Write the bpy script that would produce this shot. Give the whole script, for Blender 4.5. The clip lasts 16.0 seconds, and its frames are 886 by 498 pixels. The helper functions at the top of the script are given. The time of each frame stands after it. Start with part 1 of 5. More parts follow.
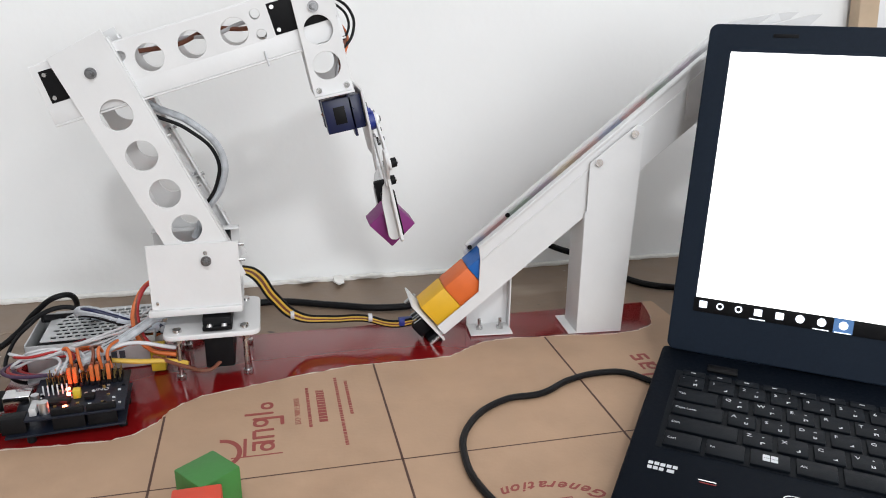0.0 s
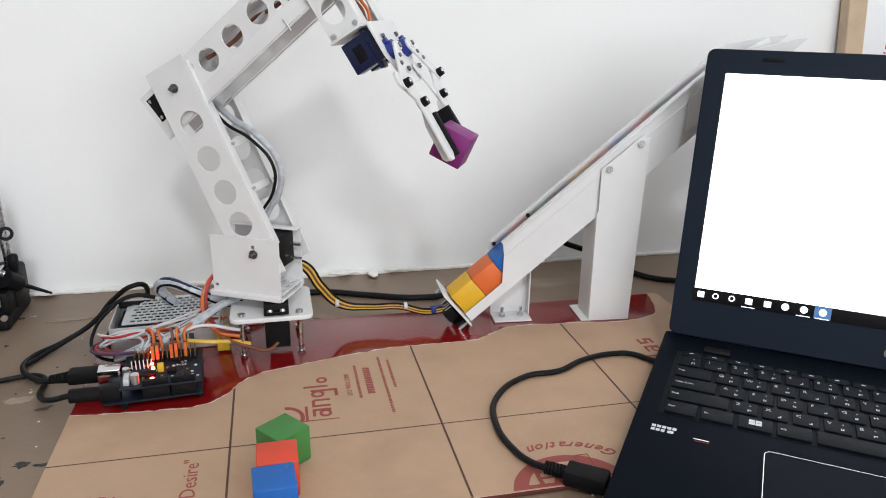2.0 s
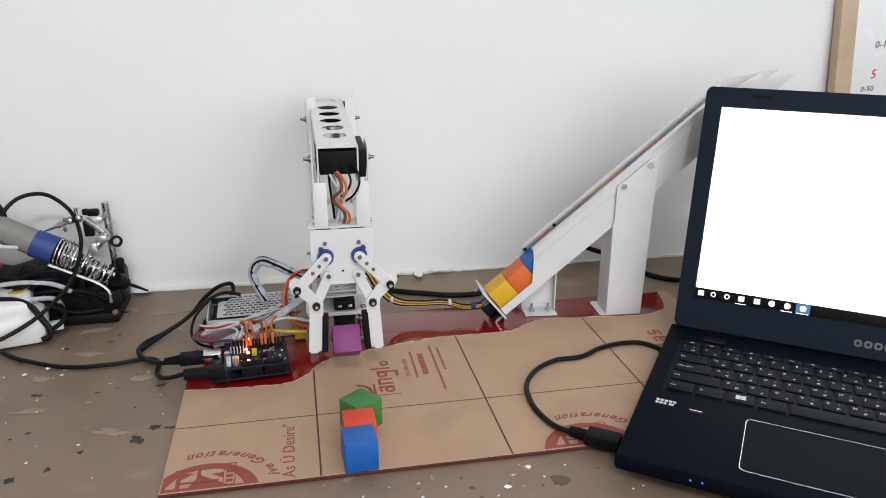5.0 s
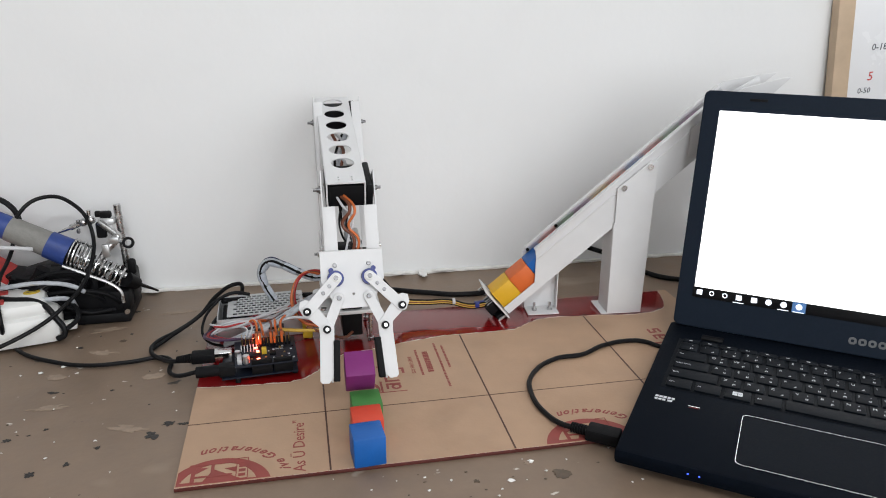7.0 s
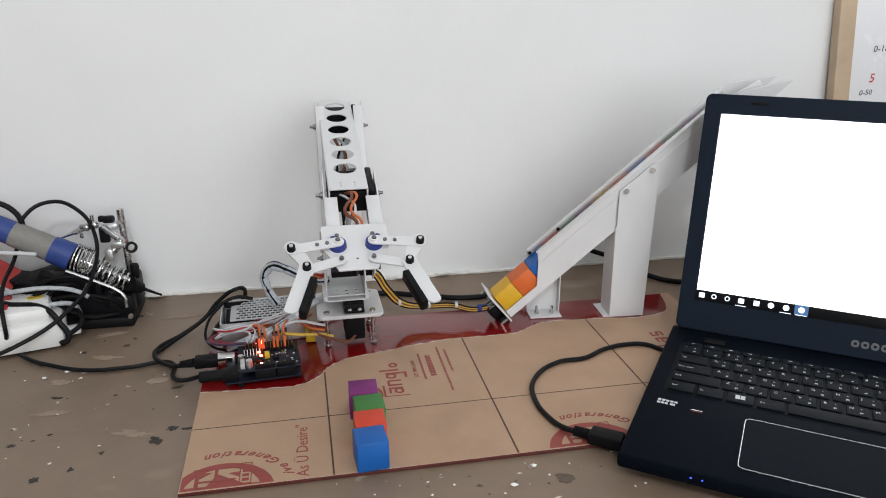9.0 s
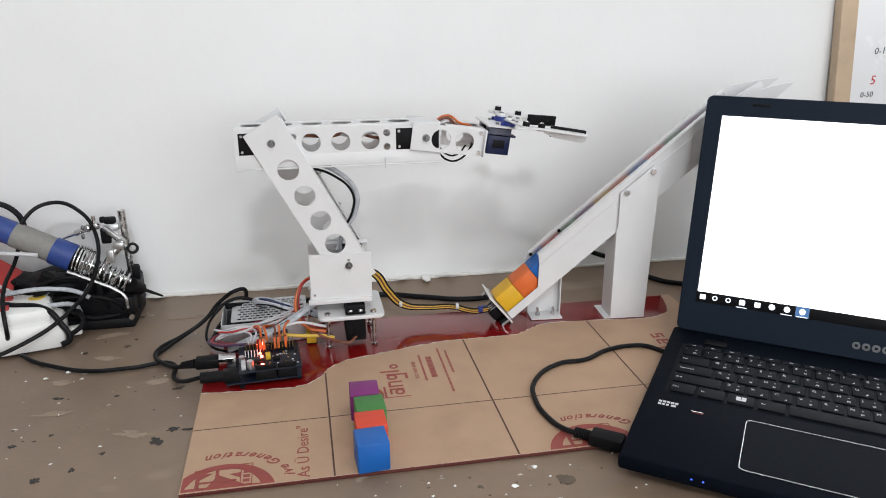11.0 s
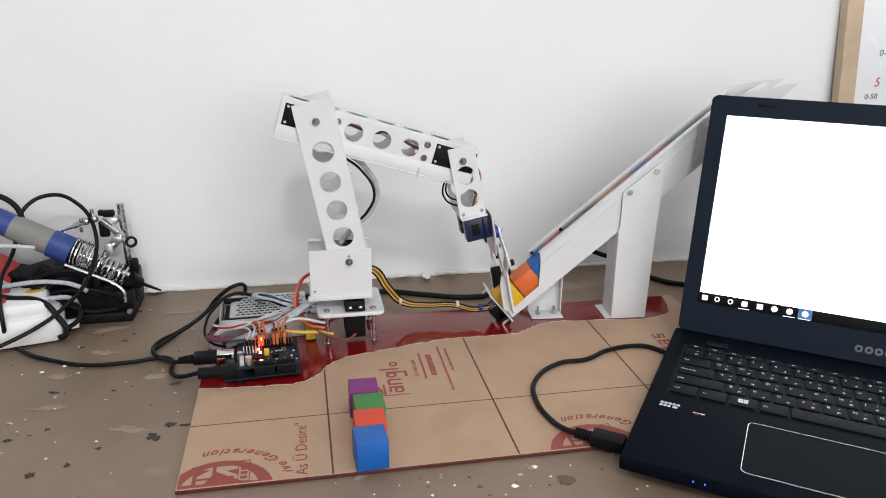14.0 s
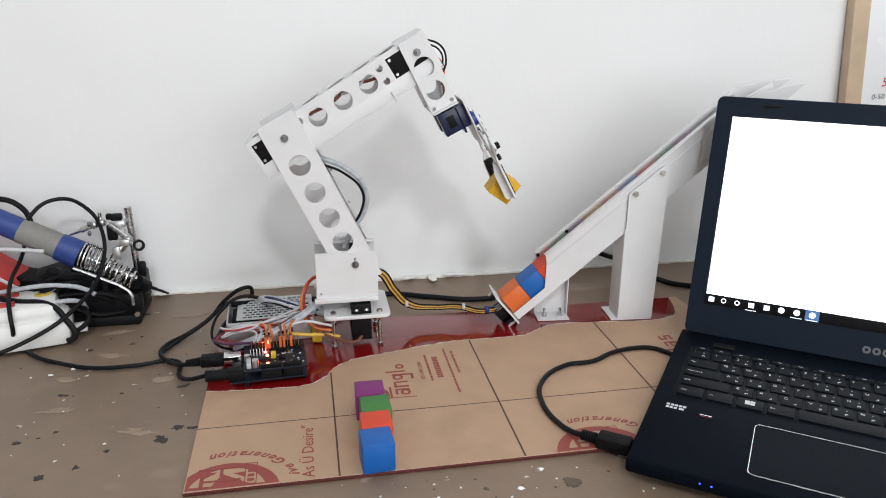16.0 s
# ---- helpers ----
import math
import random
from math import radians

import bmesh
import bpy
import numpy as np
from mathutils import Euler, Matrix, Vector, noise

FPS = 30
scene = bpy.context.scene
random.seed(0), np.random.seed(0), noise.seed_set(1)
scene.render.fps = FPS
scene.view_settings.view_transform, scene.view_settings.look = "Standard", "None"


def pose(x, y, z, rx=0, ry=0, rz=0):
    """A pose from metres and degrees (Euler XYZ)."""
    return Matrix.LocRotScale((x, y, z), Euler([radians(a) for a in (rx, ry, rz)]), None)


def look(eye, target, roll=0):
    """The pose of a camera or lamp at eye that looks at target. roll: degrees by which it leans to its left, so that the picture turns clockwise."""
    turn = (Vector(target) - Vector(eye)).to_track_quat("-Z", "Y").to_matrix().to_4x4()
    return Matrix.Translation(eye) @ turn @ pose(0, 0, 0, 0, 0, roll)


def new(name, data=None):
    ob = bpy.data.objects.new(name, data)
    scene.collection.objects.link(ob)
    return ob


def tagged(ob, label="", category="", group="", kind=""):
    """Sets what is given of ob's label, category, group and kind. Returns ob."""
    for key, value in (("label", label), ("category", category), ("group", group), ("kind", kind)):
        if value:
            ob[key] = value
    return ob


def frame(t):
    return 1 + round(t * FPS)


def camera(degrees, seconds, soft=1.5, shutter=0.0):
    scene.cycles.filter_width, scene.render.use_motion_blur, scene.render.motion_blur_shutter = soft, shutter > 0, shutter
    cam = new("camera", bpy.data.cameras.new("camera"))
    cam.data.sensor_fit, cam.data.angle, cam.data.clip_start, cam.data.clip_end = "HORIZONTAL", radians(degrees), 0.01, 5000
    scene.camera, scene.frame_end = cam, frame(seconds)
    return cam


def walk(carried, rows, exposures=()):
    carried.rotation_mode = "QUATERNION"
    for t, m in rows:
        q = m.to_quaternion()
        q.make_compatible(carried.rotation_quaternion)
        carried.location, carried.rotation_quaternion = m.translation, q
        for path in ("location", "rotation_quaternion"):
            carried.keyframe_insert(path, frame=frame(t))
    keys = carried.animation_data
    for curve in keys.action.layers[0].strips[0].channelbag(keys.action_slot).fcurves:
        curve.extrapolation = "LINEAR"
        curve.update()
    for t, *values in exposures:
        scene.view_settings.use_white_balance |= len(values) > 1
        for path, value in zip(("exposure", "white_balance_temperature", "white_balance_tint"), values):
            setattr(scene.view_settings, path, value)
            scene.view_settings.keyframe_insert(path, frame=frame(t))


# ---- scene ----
from itertools import product

cam = camera(61.4, 16.0, soft=1.0)


def aim(x, y, z, yaw, pitch, roll):
    """A camera pose from its place, its heading (clockwise from +y), its tilt and its lean to the left."""
    a, b = radians(yaw), radians(pitch)
    way = Vector((math.sin(a) * math.cos(b), math.cos(a) * math.cos(b), math.sin(b)))
    eye = Vector((x, y, z))
    return look(eye, eye + way, roll)


PATH = [
    (0, 0.0774, -0.3801, 0.2669, 13.39, -18.59, 0.70),
    (0.5, 0.0695, -0.3970, 0.2730, 13.08, -18.69, 0.53),
    (1, 0.0611, -0.4141, 0.2788, 13.00, -18.67, 0.53),
    (1.5, 0.0532, -0.4303, 0.2860, 12.78, -18.78, 0.48),
    (2, 0.0407, -0.4473, 0.2897, 12.95, -18.76, 0.74),
    (2.5, 0.0338, -0.4635, 0.2961, 12.46, -18.85, 0.58),
    (3, 0.0254, -0.4801, 0.3040, 12.09, -19.02, 0.48),
    (3.5, 0.0169, -0.4967, 0.3115, 12.05, -18.86, 0.45),
    (4, 0.0105, -0.5143, 0.3193, 11.82, -18.94, 0.36),
    (4.5, 0.0032, -0.5312, 0.3273, 11.56, -18.98, 0.34),
    (5.5, -0.0080, -0.5635, 0.3440, 11.20, -19.20, 0.10),
    (7, -0.0091, -0.5667, 0.3458, 11.14, -19.24, 0.03),
    (7.5, -0.0087, -0.5671, 0.3468, 11.22, -19.23, 0.02),
    (8, -0.0102, -0.5665, 0.3473, 11.21, -19.24, 0.04),
    (8.5, -0.0098, -0.5661, 0.3475, 11.20, -19.24, 0.06),
    (9, -0.0094, -0.5669, 0.3488, 10.97, -19.15, -0.20),
    (10.2, -0.0096, -0.5673, 0.3487, 10.92, -19.04, -0.16),
    (11.5, -0.0098, -0.5677, 0.3484, 10.87, -18.92, -0.12),
    (12, -0.0109, -0.5730, 0.3533, 10.78, -18.49, 0.11),
    (12.5, -0.0122, -0.5674, 0.3514, 10.65, -18.84, 0.44),
    (13, -0.0101, -0.5661, 0.3510, 10.64, -18.88, 0.36),
    (13.5, -0.0119, -0.5641, 0.3480, 11.02, -18.72, 0.56),
    (14, -0.0117, -0.5620, 0.3461, 11.06, -19.16, 0.60),
    (14.5, -0.0117, -0.5614, 0.3464, 11.07, -19.28, 0.67),
    (15, -0.0119, -0.5628, 0.3480, 10.89, -19.00, 0.48),
    (15.5, -0.0119, -0.5627, 0.3475, 10.80, -19.01, 0.44),
    (16, -0.0106, -0.5632, 0.3471, 10.48, -19.03, 0.21),
]
walk(cam, [(t, aim(*row)) for t, *row in PATH], [(0.0, 0.07), (3.0, 0.02), (4.5, -0.04), (7.0, -0.13), (9.0, -0.22), (11.5, -0.03), (12.5, -0.06), (14.5, 0.02), (16.0, -0.02)])

# ---- world and light ----
world = bpy.data.worlds.new("world")
scene.world = world
world.use_nodes = True
wbg = world.node_tree.nodes["Background"]
wbg.inputs[0].default_value = (0.9, 0.95, 1.0, 1)
wbg.inputs[1].default_value = 0.3

LAMPS = [  # place, target, size x, size y, watts
    ((0.00, -1.55, 1.60), (0.1, 0.2, 0.1), 0.20, 0.16, 12.0),
    ((0.85, -1.60, 1.45), (0.1, 0.2, 0.1), 0.24, 0.20, 4.2),
    ((-0.05, -1.15, 1.80), (0.05, 0.2, 0.0), 2.2, 0.9, 2.5),
    # added front fill, well below the ceiling, to brighten the low wall
    ((0.80, -2.70, 0.80), (0.1, 0.2, 0.1), 2.8, 1.5, 46.0),
]


# ---- materials ----
def material(name, colour, rough=0.5, metal=0.0, grain=0.0, scale=60.0, bump=0.0, bscale=200.0, spec=0.5,
             coat=0.0, second=None, sscale=8.0, cut=(0.5, 0.7), emit=0.0, random_value=0.0):
    """A painted, moulded or cast surface: fine grain, larger stains of a second colour, relief."""
    m = bpy.data.materials.new(name)
    m.use_nodes = True
    nt = m.node_tree
    b = nt.nodes["Principled BSDF"]
    L = nt.links
    b.inputs["Roughness"].default_value = rough
    b.inputs["Metallic"].default_value = metal
    b.inputs["Specular IOR Level"].default_value = spec
    b.inputs["Coat Weight"].default_value = coat
    b.inputs["Base Color"].default_value = (*colour, 1)
    if emit:
        b.inputs["Emission Color"].default_value = (*colour, 1)
        b.inputs["Emission Strength"].default_value = emit
    tc = nt.nodes.new("ShaderNodeTexCoord")
    out = None
    if grain or second or random_value:
        rgb = nt.nodes.new("ShaderNodeRGB")
        rgb.outputs[0].default_value = (*colour, 1)
        out = rgb.outputs[0]
    if second:
        n = nt.nodes.new("ShaderNodeTexNoise")
        n.inputs["Scale"].default_value = sscale
        n.inputs["Detail"].default_value = 6
        n.inputs["Roughness"].default_value = 0.6
        L.new(tc.outputs["Object"], n.inputs["Vector"])
        r = nt.nodes.new("ShaderNodeMapRange")
        r.inputs["From Min"].default_value, r.inputs["From Max"].default_value = cut
        L.new(n.outputs["Fac"], r.inputs["Value"])
        mx = nt.nodes.new("ShaderNodeMix")
        mx.data_type = "RGBA"
        L.new(r.outputs[0], mx.inputs["Factor"])
        L.new(out, mx.inputs["A"])
        mx.inputs["B"].default_value = (*second, 1)
        out = mx.outputs["Result"]
    if grain:
        n = nt.nodes.new("ShaderNodeTexNoise")
        n.inputs["Scale"].default_value = scale
        n.inputs["Detail"].default_value = 5
        L.new(tc.outputs["Object"], n.inputs["Vector"])
        r = nt.nodes.new("ShaderNodeMapRange")
        r.inputs["From Min"].default_value, r.inputs["From Max"].default_value = 0.3, 0.7
        r.inputs["To Min"].default_value, r.inputs["To Max"].default_value = 1 - grain, 1 + grain
        L.new(n.outputs["Fac"], r.inputs["Value"])
        h = nt.nodes.new("ShaderNodeHueSaturation")
        L.new(r.outputs[0], h.inputs["Value"])
        L.new(out, h.inputs["Color"])
        out = h.outputs[0]
        q = nt.nodes.new("ShaderNodeMapRange")
        q.inputs["To Min"].default_value, q.inputs["To Max"].default_value = max(0.02, rough - 0.12), min(1, rough + 0.12)
        L.new(n.outputs["Fac"], q.inputs["Value"])
        L.new(q.outputs[0], b.inputs["Roughness"])
    if random_value:
        oi = nt.nodes.new("ShaderNodeObjectInfo")
        r = nt.nodes.new("ShaderNodeMapRange")
        r.inputs["To Min"].default_value, r.inputs["To Max"].default_value = 1 - random_value, 1 + random_value
        L.new(oi.outputs["Random"], r.inputs["Value"])
        h = nt.nodes.new("ShaderNodeHueSaturation")
        L.new(r.outputs[0], h.inputs["Value"])
        L.new(out, h.inputs["Color"])
        out = h.outputs[0]
    if out:
        L.new(out, b.inputs["Base Color"])
        if emit:
            L.new(out, b.inputs["Emission Color"])
    if bump:
        n = nt.nodes.new("ShaderNodeTexNoise")
        n.inputs["Scale"].default_value = bscale
        n.inputs["Detail"].default_value = 4
        L.new(tc.outputs["Object"], n.inputs["Vector"])
        bp = nt.nodes.new("ShaderNodeBump")
        bp.inputs["Strength"].default_value = bump
        bp.inputs["Distance"].default_value = 0.002
        L.new(n.outputs["Fac"], bp.inputs["Height"])
        L.new(bp.outputs[0], b.inputs["Normal"])
    return m


WHITE = material("white_paint", (0.68, 0.68, 0.685), 0.42, grain=0.03, scale=30, bump=0.04, bscale=300)
WALLP = material("wall_paint", (0.835, 0.84, 0.84), 0.75, grain=0.02, scale=5, bump=0.12, bscale=90, second=(0.79, 0.80, 0.80), sscale=2.2, cut=(0.52, 0.8))
PLASTER = material("white_plaster", (0.84, 0.83, 0.80), 0.8, grain=0.06, scale=120, bump=0.5, bscale=220)
BLACK = material("black_plastic", (0.006, 0.006, 0.007), 0.5, spec=0.14, grain=0.15, scale=200, bump=0.08, bscale=600)
RUBBER = material("black_rubber", (0.006, 0.006, 0.007), 0.6, spec=0.14, grain=0.2, scale=150, bump=0.1, bscale=500)
CABLE = material("cable_jacket", (0.006, 0.006, 0.007), 0.45, spec=0.18, grain=0.2, scale=60)
GUARD = material("polished_guard", (0.52, 0.52, 0.53), 0.40, 0.6, grain=0.08, scale=120)
STEEL = material("steel", (0.56, 0.56, 0.56), 0.28, 1.0, grain=0.12, scale=250)
BOLT = material("dark_steel", (0.20, 0.20, 0.205), 0.35, 1.0, grain=0.15, scale=250)
BADGE = material("dull_badge_metal", (0.17, 0.175, 0.18), 0.45, 0.7, grain=0.06, scale=200)
BRASS = material("dull_brass", (0.42, 0.30, 0.12), 0.35, 1.0, grain=0.1, scale=200)
CHROME = material("chrome", (0.7, 0.7, 0.7), 0.14, 1.0, grain=0.08, scale=200)
ALU = material("aluminium", (0.62, 0.63, 0.64), 0.38, 1.0, grain=0.1, scale=120, bump=0.05)
BLUESERVO = material("blue_plastic", (0.004, 0.009, 0.048), 0.32, grain=0.1, scale=100)
BLUEHORN = material("blue_horn", (0.012, 0.028, 0.20), 0.4, grain=0.1, scale=100)
# the laptop's charcoal, painted lighter where the raised lid faces the light
LITLID = material("charcoal_lid_lit", (0.010, 0.016, 0.027), 0.5, spec=0.11, grain=0.08, scale=400, bump=0.04, bscale=900)
PSU = material("dull_zinc", (0.56, 0.57, 0.58), 0.5, 0.45, grain=0.1, scale=120, bump=0.05)
LAPTOP = material("charcoal_plastic", (0.0028, 0.0048, 0.0090), 0.62, spec=0.05, grain=0.12, scale=400, bump=0.05, bscale=900)
KEYCAP = material("keycap_plastic", (0.0032, 0.0050, 0.0080), 0.6, spec=0.12, grain=0.1, scale=300, bump=0.05, bscale=900)
LEGEND = material("white_print", (0.62, 0.64, 0.67), 0.6, grain=0.05, scale=300)
SILVER = material("silver_trim", (0.7, 0.7, 0.72), 0.25, 1.0, grain=0.05, scale=300)
SCREEN = material("lit_screen", (1.0, 1.0, 1.0), 0.3, emit=1.6, grain=0.001, scale=3)
ICON = material("lit_icon", (0.85, 0.9, 1.0), 0.3, emit=0.9, grain=0.01, scale=300)
ICONB = material("lit_blue_icon", (0.07, 0.16, 0.34), 0.3, emit=0.45, grain=0.01, scale=300)
LEDB = material("blue_led", (0.04, 0.10, 1.0), 0.3, emit=3, grain=0.01, scale=300)
LEDR = material("red_led", (1.0, 0.06, 0.03), 0.3, emit=60, grain=0.01, scale=300)
KRAFT = material("kraft_paper", (0.435, 0.285, 0.185), 0.62, grain=0.05, scale=35, bump=0.06, bscale=350, second=(0.39, 0.25, 0.16), sscale=14, cut=(0.5, 0.75))
FRINGE = material("torn_fibre", (0.66, 0.56, 0.47), 0.8, grain=0.12, scale=200, bump=0.3, bscale=600)
PRINT = material("brown_red_print", (0.27, 0.055, 0.045), 0.62, grain=0.08, scale=80)
SCORE = material("scored_line", (0.075, 0.032, 0.022), 0.6, grain=0.1, scale=200)
ACRYLIC = material("red_acrylic", (0.20, 0.006, 0.007), 0.08, grain=0.06, scale=12, spec=0.45)
EDGE = material("sawn_acrylic", (0.085, 0.016, 0.012), 0.6, grain=0.2, scale=150)
PURPLE = material("purple_paint", (0.19, 0.016, 0.15), 0.5, grain=0.06, scale=60, bump=0.1, bscale=250)
GREEN = material("green_paint", (0.045, 0.19, 0.04), 0.5, grain=0.06, scale=60, bump=0.1, bscale=250)
REDP = material("red_paint", (0.62, 0.055, 0.022), 0.5, grain=0.06, scale=60, bump=0.1, bscale=250)
BLUEP = material("blue_paint", (0.003, 0.105, 0.40), 0.48, grain=0.06, scale=60, bump=0.1, bscale=250)
YELLOW = material("yellow_paint", (0.68, 0.38, 0.012), 0.5, grain=0.06, scale=60, bump=0.1, bscale=250)
ORANGE = material("orange_paint", (0.66, 0.13, 0.022), 0.5, grain=0.06, scale=60, bump=0.1, bscale=250)
GREYWRAP = material("grey_spiral_wrap", (0.42, 0.44, 0.47), 0.35, grain=0.2, scale=160, bump=0.3, bscale=300)
WRAPB = material("milky_wrap", (0.50, 0.54, 0.60), 0.3, grain=0.1, scale=200)
WIREO = material("orange_wire", (0.55, 0.13, 0.03), 0.45, grain=0.1, scale=100)
WIREB = material("brown_wire", (0.16, 0.05, 0.025), 0.45, grain=0.1, scale=100)
WIREY = material("yellow_wire", (0.62, 0.40, 0.06), 0.45, grain=0.1, scale=100)
WIREW = material("white_wire", (0.56, 0.56, 0.58), 0.45, grain=0.05, scale=100)
WIREP = material("purple_wire", (0.06, 0.03, 0.07), 0.45, grain=0.1, scale=100)
WIRER = material("red_wire", (0.35, 0.02, 0.02), 0.45, grain=0.1, scale=100)
PCB = material("dark_circuit_board", (0.006, 0.009, 0.018), 0.45, spec=0.3, grain=0.3, scale=250, bump=0.15, bscale=500)
YTAPE = material("yellow_plastic", (0.60, 0.42, 0.03), 0.45, grain=0.1, scale=100)
STRIPW = material("ivory_plastic", (0.78, 0.78, 0.76), 0.35, grain=0.03, scale=40, bump=0.02)
GREYP = material("grey_rubber_grip", (0.22, 0.215, 0.20), 0.6, grain=0.08, scale=200, bump=0.2, bscale=500)
BLUEG = material("blue_rubber_grip", (0.02, 0.05, 0.22), 0.5, grain=0.08, scale=200, bump=0.1, bscale=500)
REDBOX = material("red_card", (0.48, 0.035, 0.03), 0.5, grain=0.06, scale=100)
WOOD = material("pale_wood", (0.56, 0.42, 0.29), 0.55, grain=0.12, scale=25, bump=0.1, bscale=80)
BOARD = material("whiteboard_enamel", (0.80, 0.81, 0.83), 0.25, grain=0.01, scale=20)
INKD = material("dark_marker_ink", (0.06, 0.07, 0.09), 0.5, grain=0.1, scale=200)
INKR = material("red_marker_ink", (0.55, 0.03, 0.03), 0.5, grain=0.1, scale=200)
BLOT = material("dried_dark_paint", (0.026, 0.023, 0.021), 0.55, grain=0.3, scale=200, bump=0.4, bscale=400)
BROWNBLOT = material("brown_stain", (0.10, 0.072, 0.05), 0.5, grain=0.2, scale=200)
SCRAPE = material("scraped_patch", (0.295, 0.222, 0.165), 0.6, grain=0.15, scale=150, bump=0.2, bscale=300)


def table_material():
    """Brown varnished board with paint drips, dark blots, pale scrapes and dust."""
    m = material("table_board", (0.245, 0.175, 0.125), 0.5, grain=0.07, scale=45, bump=0.12, bscale=160,
                 second=(0.20, 0.142, 0.10), sscale=7, cut=(0.45, 0.7))
    nt = m.node_tree
    b = nt.nodes["Principled BSDF"]
    L = nt.links
    src = b.inputs["Base Color"].links[0].from_socket
    tc = nt.nodes.new("ShaderNodeTexCoord")
    for scale, low, high, colour in ((42, 0.70, 0.725, (0.035, 0.028, 0.022)), (24, 0.715, 0.76, (0.60, 0.55, 0.48)),
                                     (95, 0.735, 0.76, (0.66, 0.62, 0.56)), (9, 0.66, 0.78, (0.42, 0.33, 0.25))):
        mp = nt.nodes.new("ShaderNodeMapping")
        mp.inputs["Location"].default_value = (scale * 0.37, scale * 0.11, 0.5)
        mp.inputs["Scale"].default_value = (0.6, 1.0, 1.0)
        L.new(tc.outputs["Object"], mp.inputs[0])
        n = nt.nodes.new("ShaderNodeTexNoise")
        n.inputs["Scale"].default_value = scale
        n.inputs["Detail"].default_value = 3
        L.new(mp.outputs[0], n.inputs["Vector"])
        r = nt.nodes.new("ShaderNodeMapRange")
        r.inputs["From Min"].default_value, r.inputs["From Max"].default_value = low, high
        L.new(n.outputs["Fac"], r.inputs["Value"])
        mx = nt.nodes.new("ShaderNodeMix")
        mx.data_type = "RGBA"
        L.new(r.outputs[0], mx.inputs["Factor"])
        L.new(src, mx.inputs["A"])
        mx.inputs["B"].default_value = (*colour, 1)
        src = mx.outputs["Result"]
    L.new(src, b.inputs["Base Color"])
    return m


TABLE = table_material()


# ---- mesh helpers ----
def box(bm, lo, hi, bevel=0.0, m=None):
    """A box between two corners, its edges rounded by bevel, placed by m."""
    lo, hi = Vector(lo), Vector(hi)
    made = bmesh.ops.create_cube(bm, size=1.0)["verts"]
    bmesh.ops.scale(bm, vec=hi - lo, verts=made)
    bmesh.ops.translate(bm, vec=(lo + hi) / 2, verts=made)
    if bevel:
        edges = list({e for v in made for e in v.link_edges})
        made = [v for v in bmesh.ops.bevel(bm, geom=edges, offset=bevel, segments=2, affect="EDGES", profile=0.5)["verts"]]
        made = list({v for v in made})
    if m is not None:
        bmesh.ops.transform(bm, matrix=m, verts=made)
    return bm


def boxes(*specs):
    bm = bmesh.new()
    for s in specs:
        one = bmesh.new()
        box(one, *s)
        tmp = bpy.data.meshes.new("tmp")
        one.to_mesh(tmp)
        one.free()
        bm.from_mesh(tmp)
        bpy.data.meshes.remove(tmp)
    return bm


def rod(bm, a, b, r, r2=None, n=16):
    """A round bar from a to b."""
    a, b = Vector(a), Vector(b)
    d = b - a
    m = Matrix.Translation((a + b) / 2) @ d.to_track_quat("Z", "Y").to_matrix().to_4x4()
    bmesh.ops.create_cone(bm, cap_ends=True, segments=n, radius1=r, radius2=r if r2 is None else r2, depth=d.length, matrix=m)
    return bm


def rods(*specs):
    bm = bmesh.new()
    for s in specs:
        rod(bm, *s)
    return bm


def bake(data):
    """The mesh of a curve or a text."""
    ob = bpy.data.objects.new("tmp", data)
    scene.collection.objects.link(ob)
    dg = bpy.context.evaluated_depsgraph_get()
    me = bpy.data.meshes.new_from_object(ob.evaluated_get(dg))
    bpy.data.objects.remove(ob)
    bpy.data.curves.remove(data)
    return me


def ring(x, y, r, n=24):
    return [(x + r * math.cos(2 * math.pi * k / n), y + r * math.sin(2 * math.pi * k / n)) for k in range(n)]


def rounded(x0, y0, x1, y1, r, n=5):
    """A rectangle's outline with round corners."""
    pts = []
    for cx, cy, a0 in ((x1 - r, y1 - r, 0), (x0 + r, y1 - r, 90), (x0 + r, y0 + r, 180), (x1 - r, y0 + r, 270)):
        for k in range(n + 1):
            a = radians(a0 + 90 * k / n)
            pts.append((cx + r * math.cos(a), cy + r * math.sin(a)))
    return pts


def plate(outline, thick, holes=(), bevel=0.0003):
    """A flat sheet in the xy plane, centred on z = 0, with holes cut through it."""
    cu = bpy.data.curves.new("tmp", "CURVE")
    cu.dimensions, cu.fill_mode = "2D", "BOTH"
    cu.extrude, cu.bevel_depth, cu.bevel_resolution = max(thick / 2 - bevel, 0.00005), bevel, 1
    cu.offset = -bevel
    for pts in (outline, *holes):
        sp = cu.splines.new("POLY")
        sp.points.add(len(pts) - 1)
        for p, (x, y) in zip(sp.points, pts):
            p.co = (x, y, 0, 1)
        sp.use_cyclic_u = True
    return bake(cu)


def tube(points, r, res=3, smooth=True):
    """A cable through the points."""
    cu = bpy.data.curves.new("tmp", "CURVE")
    cu.dimensions, cu.bevel_depth, cu.bevel_resolution, cu.use_fill_caps = "3D", r, res, True
    cu.resolution_u = 8
    sp = cu.splines.new("BEZIER" if smooth else "POLY")
    if smooth:
        sp.bezier_points.add(len(points) - 1)
        for p, c in zip(sp.bezier_points, points):
            p.co = c
            p.handle_left_type = p.handle_right_type = "AUTO"
    else:
        sp.points.add(len(points) - 1)
        for p, c in zip(sp.points, points):
            p.co = (*c, 1)
    return bake(cu)


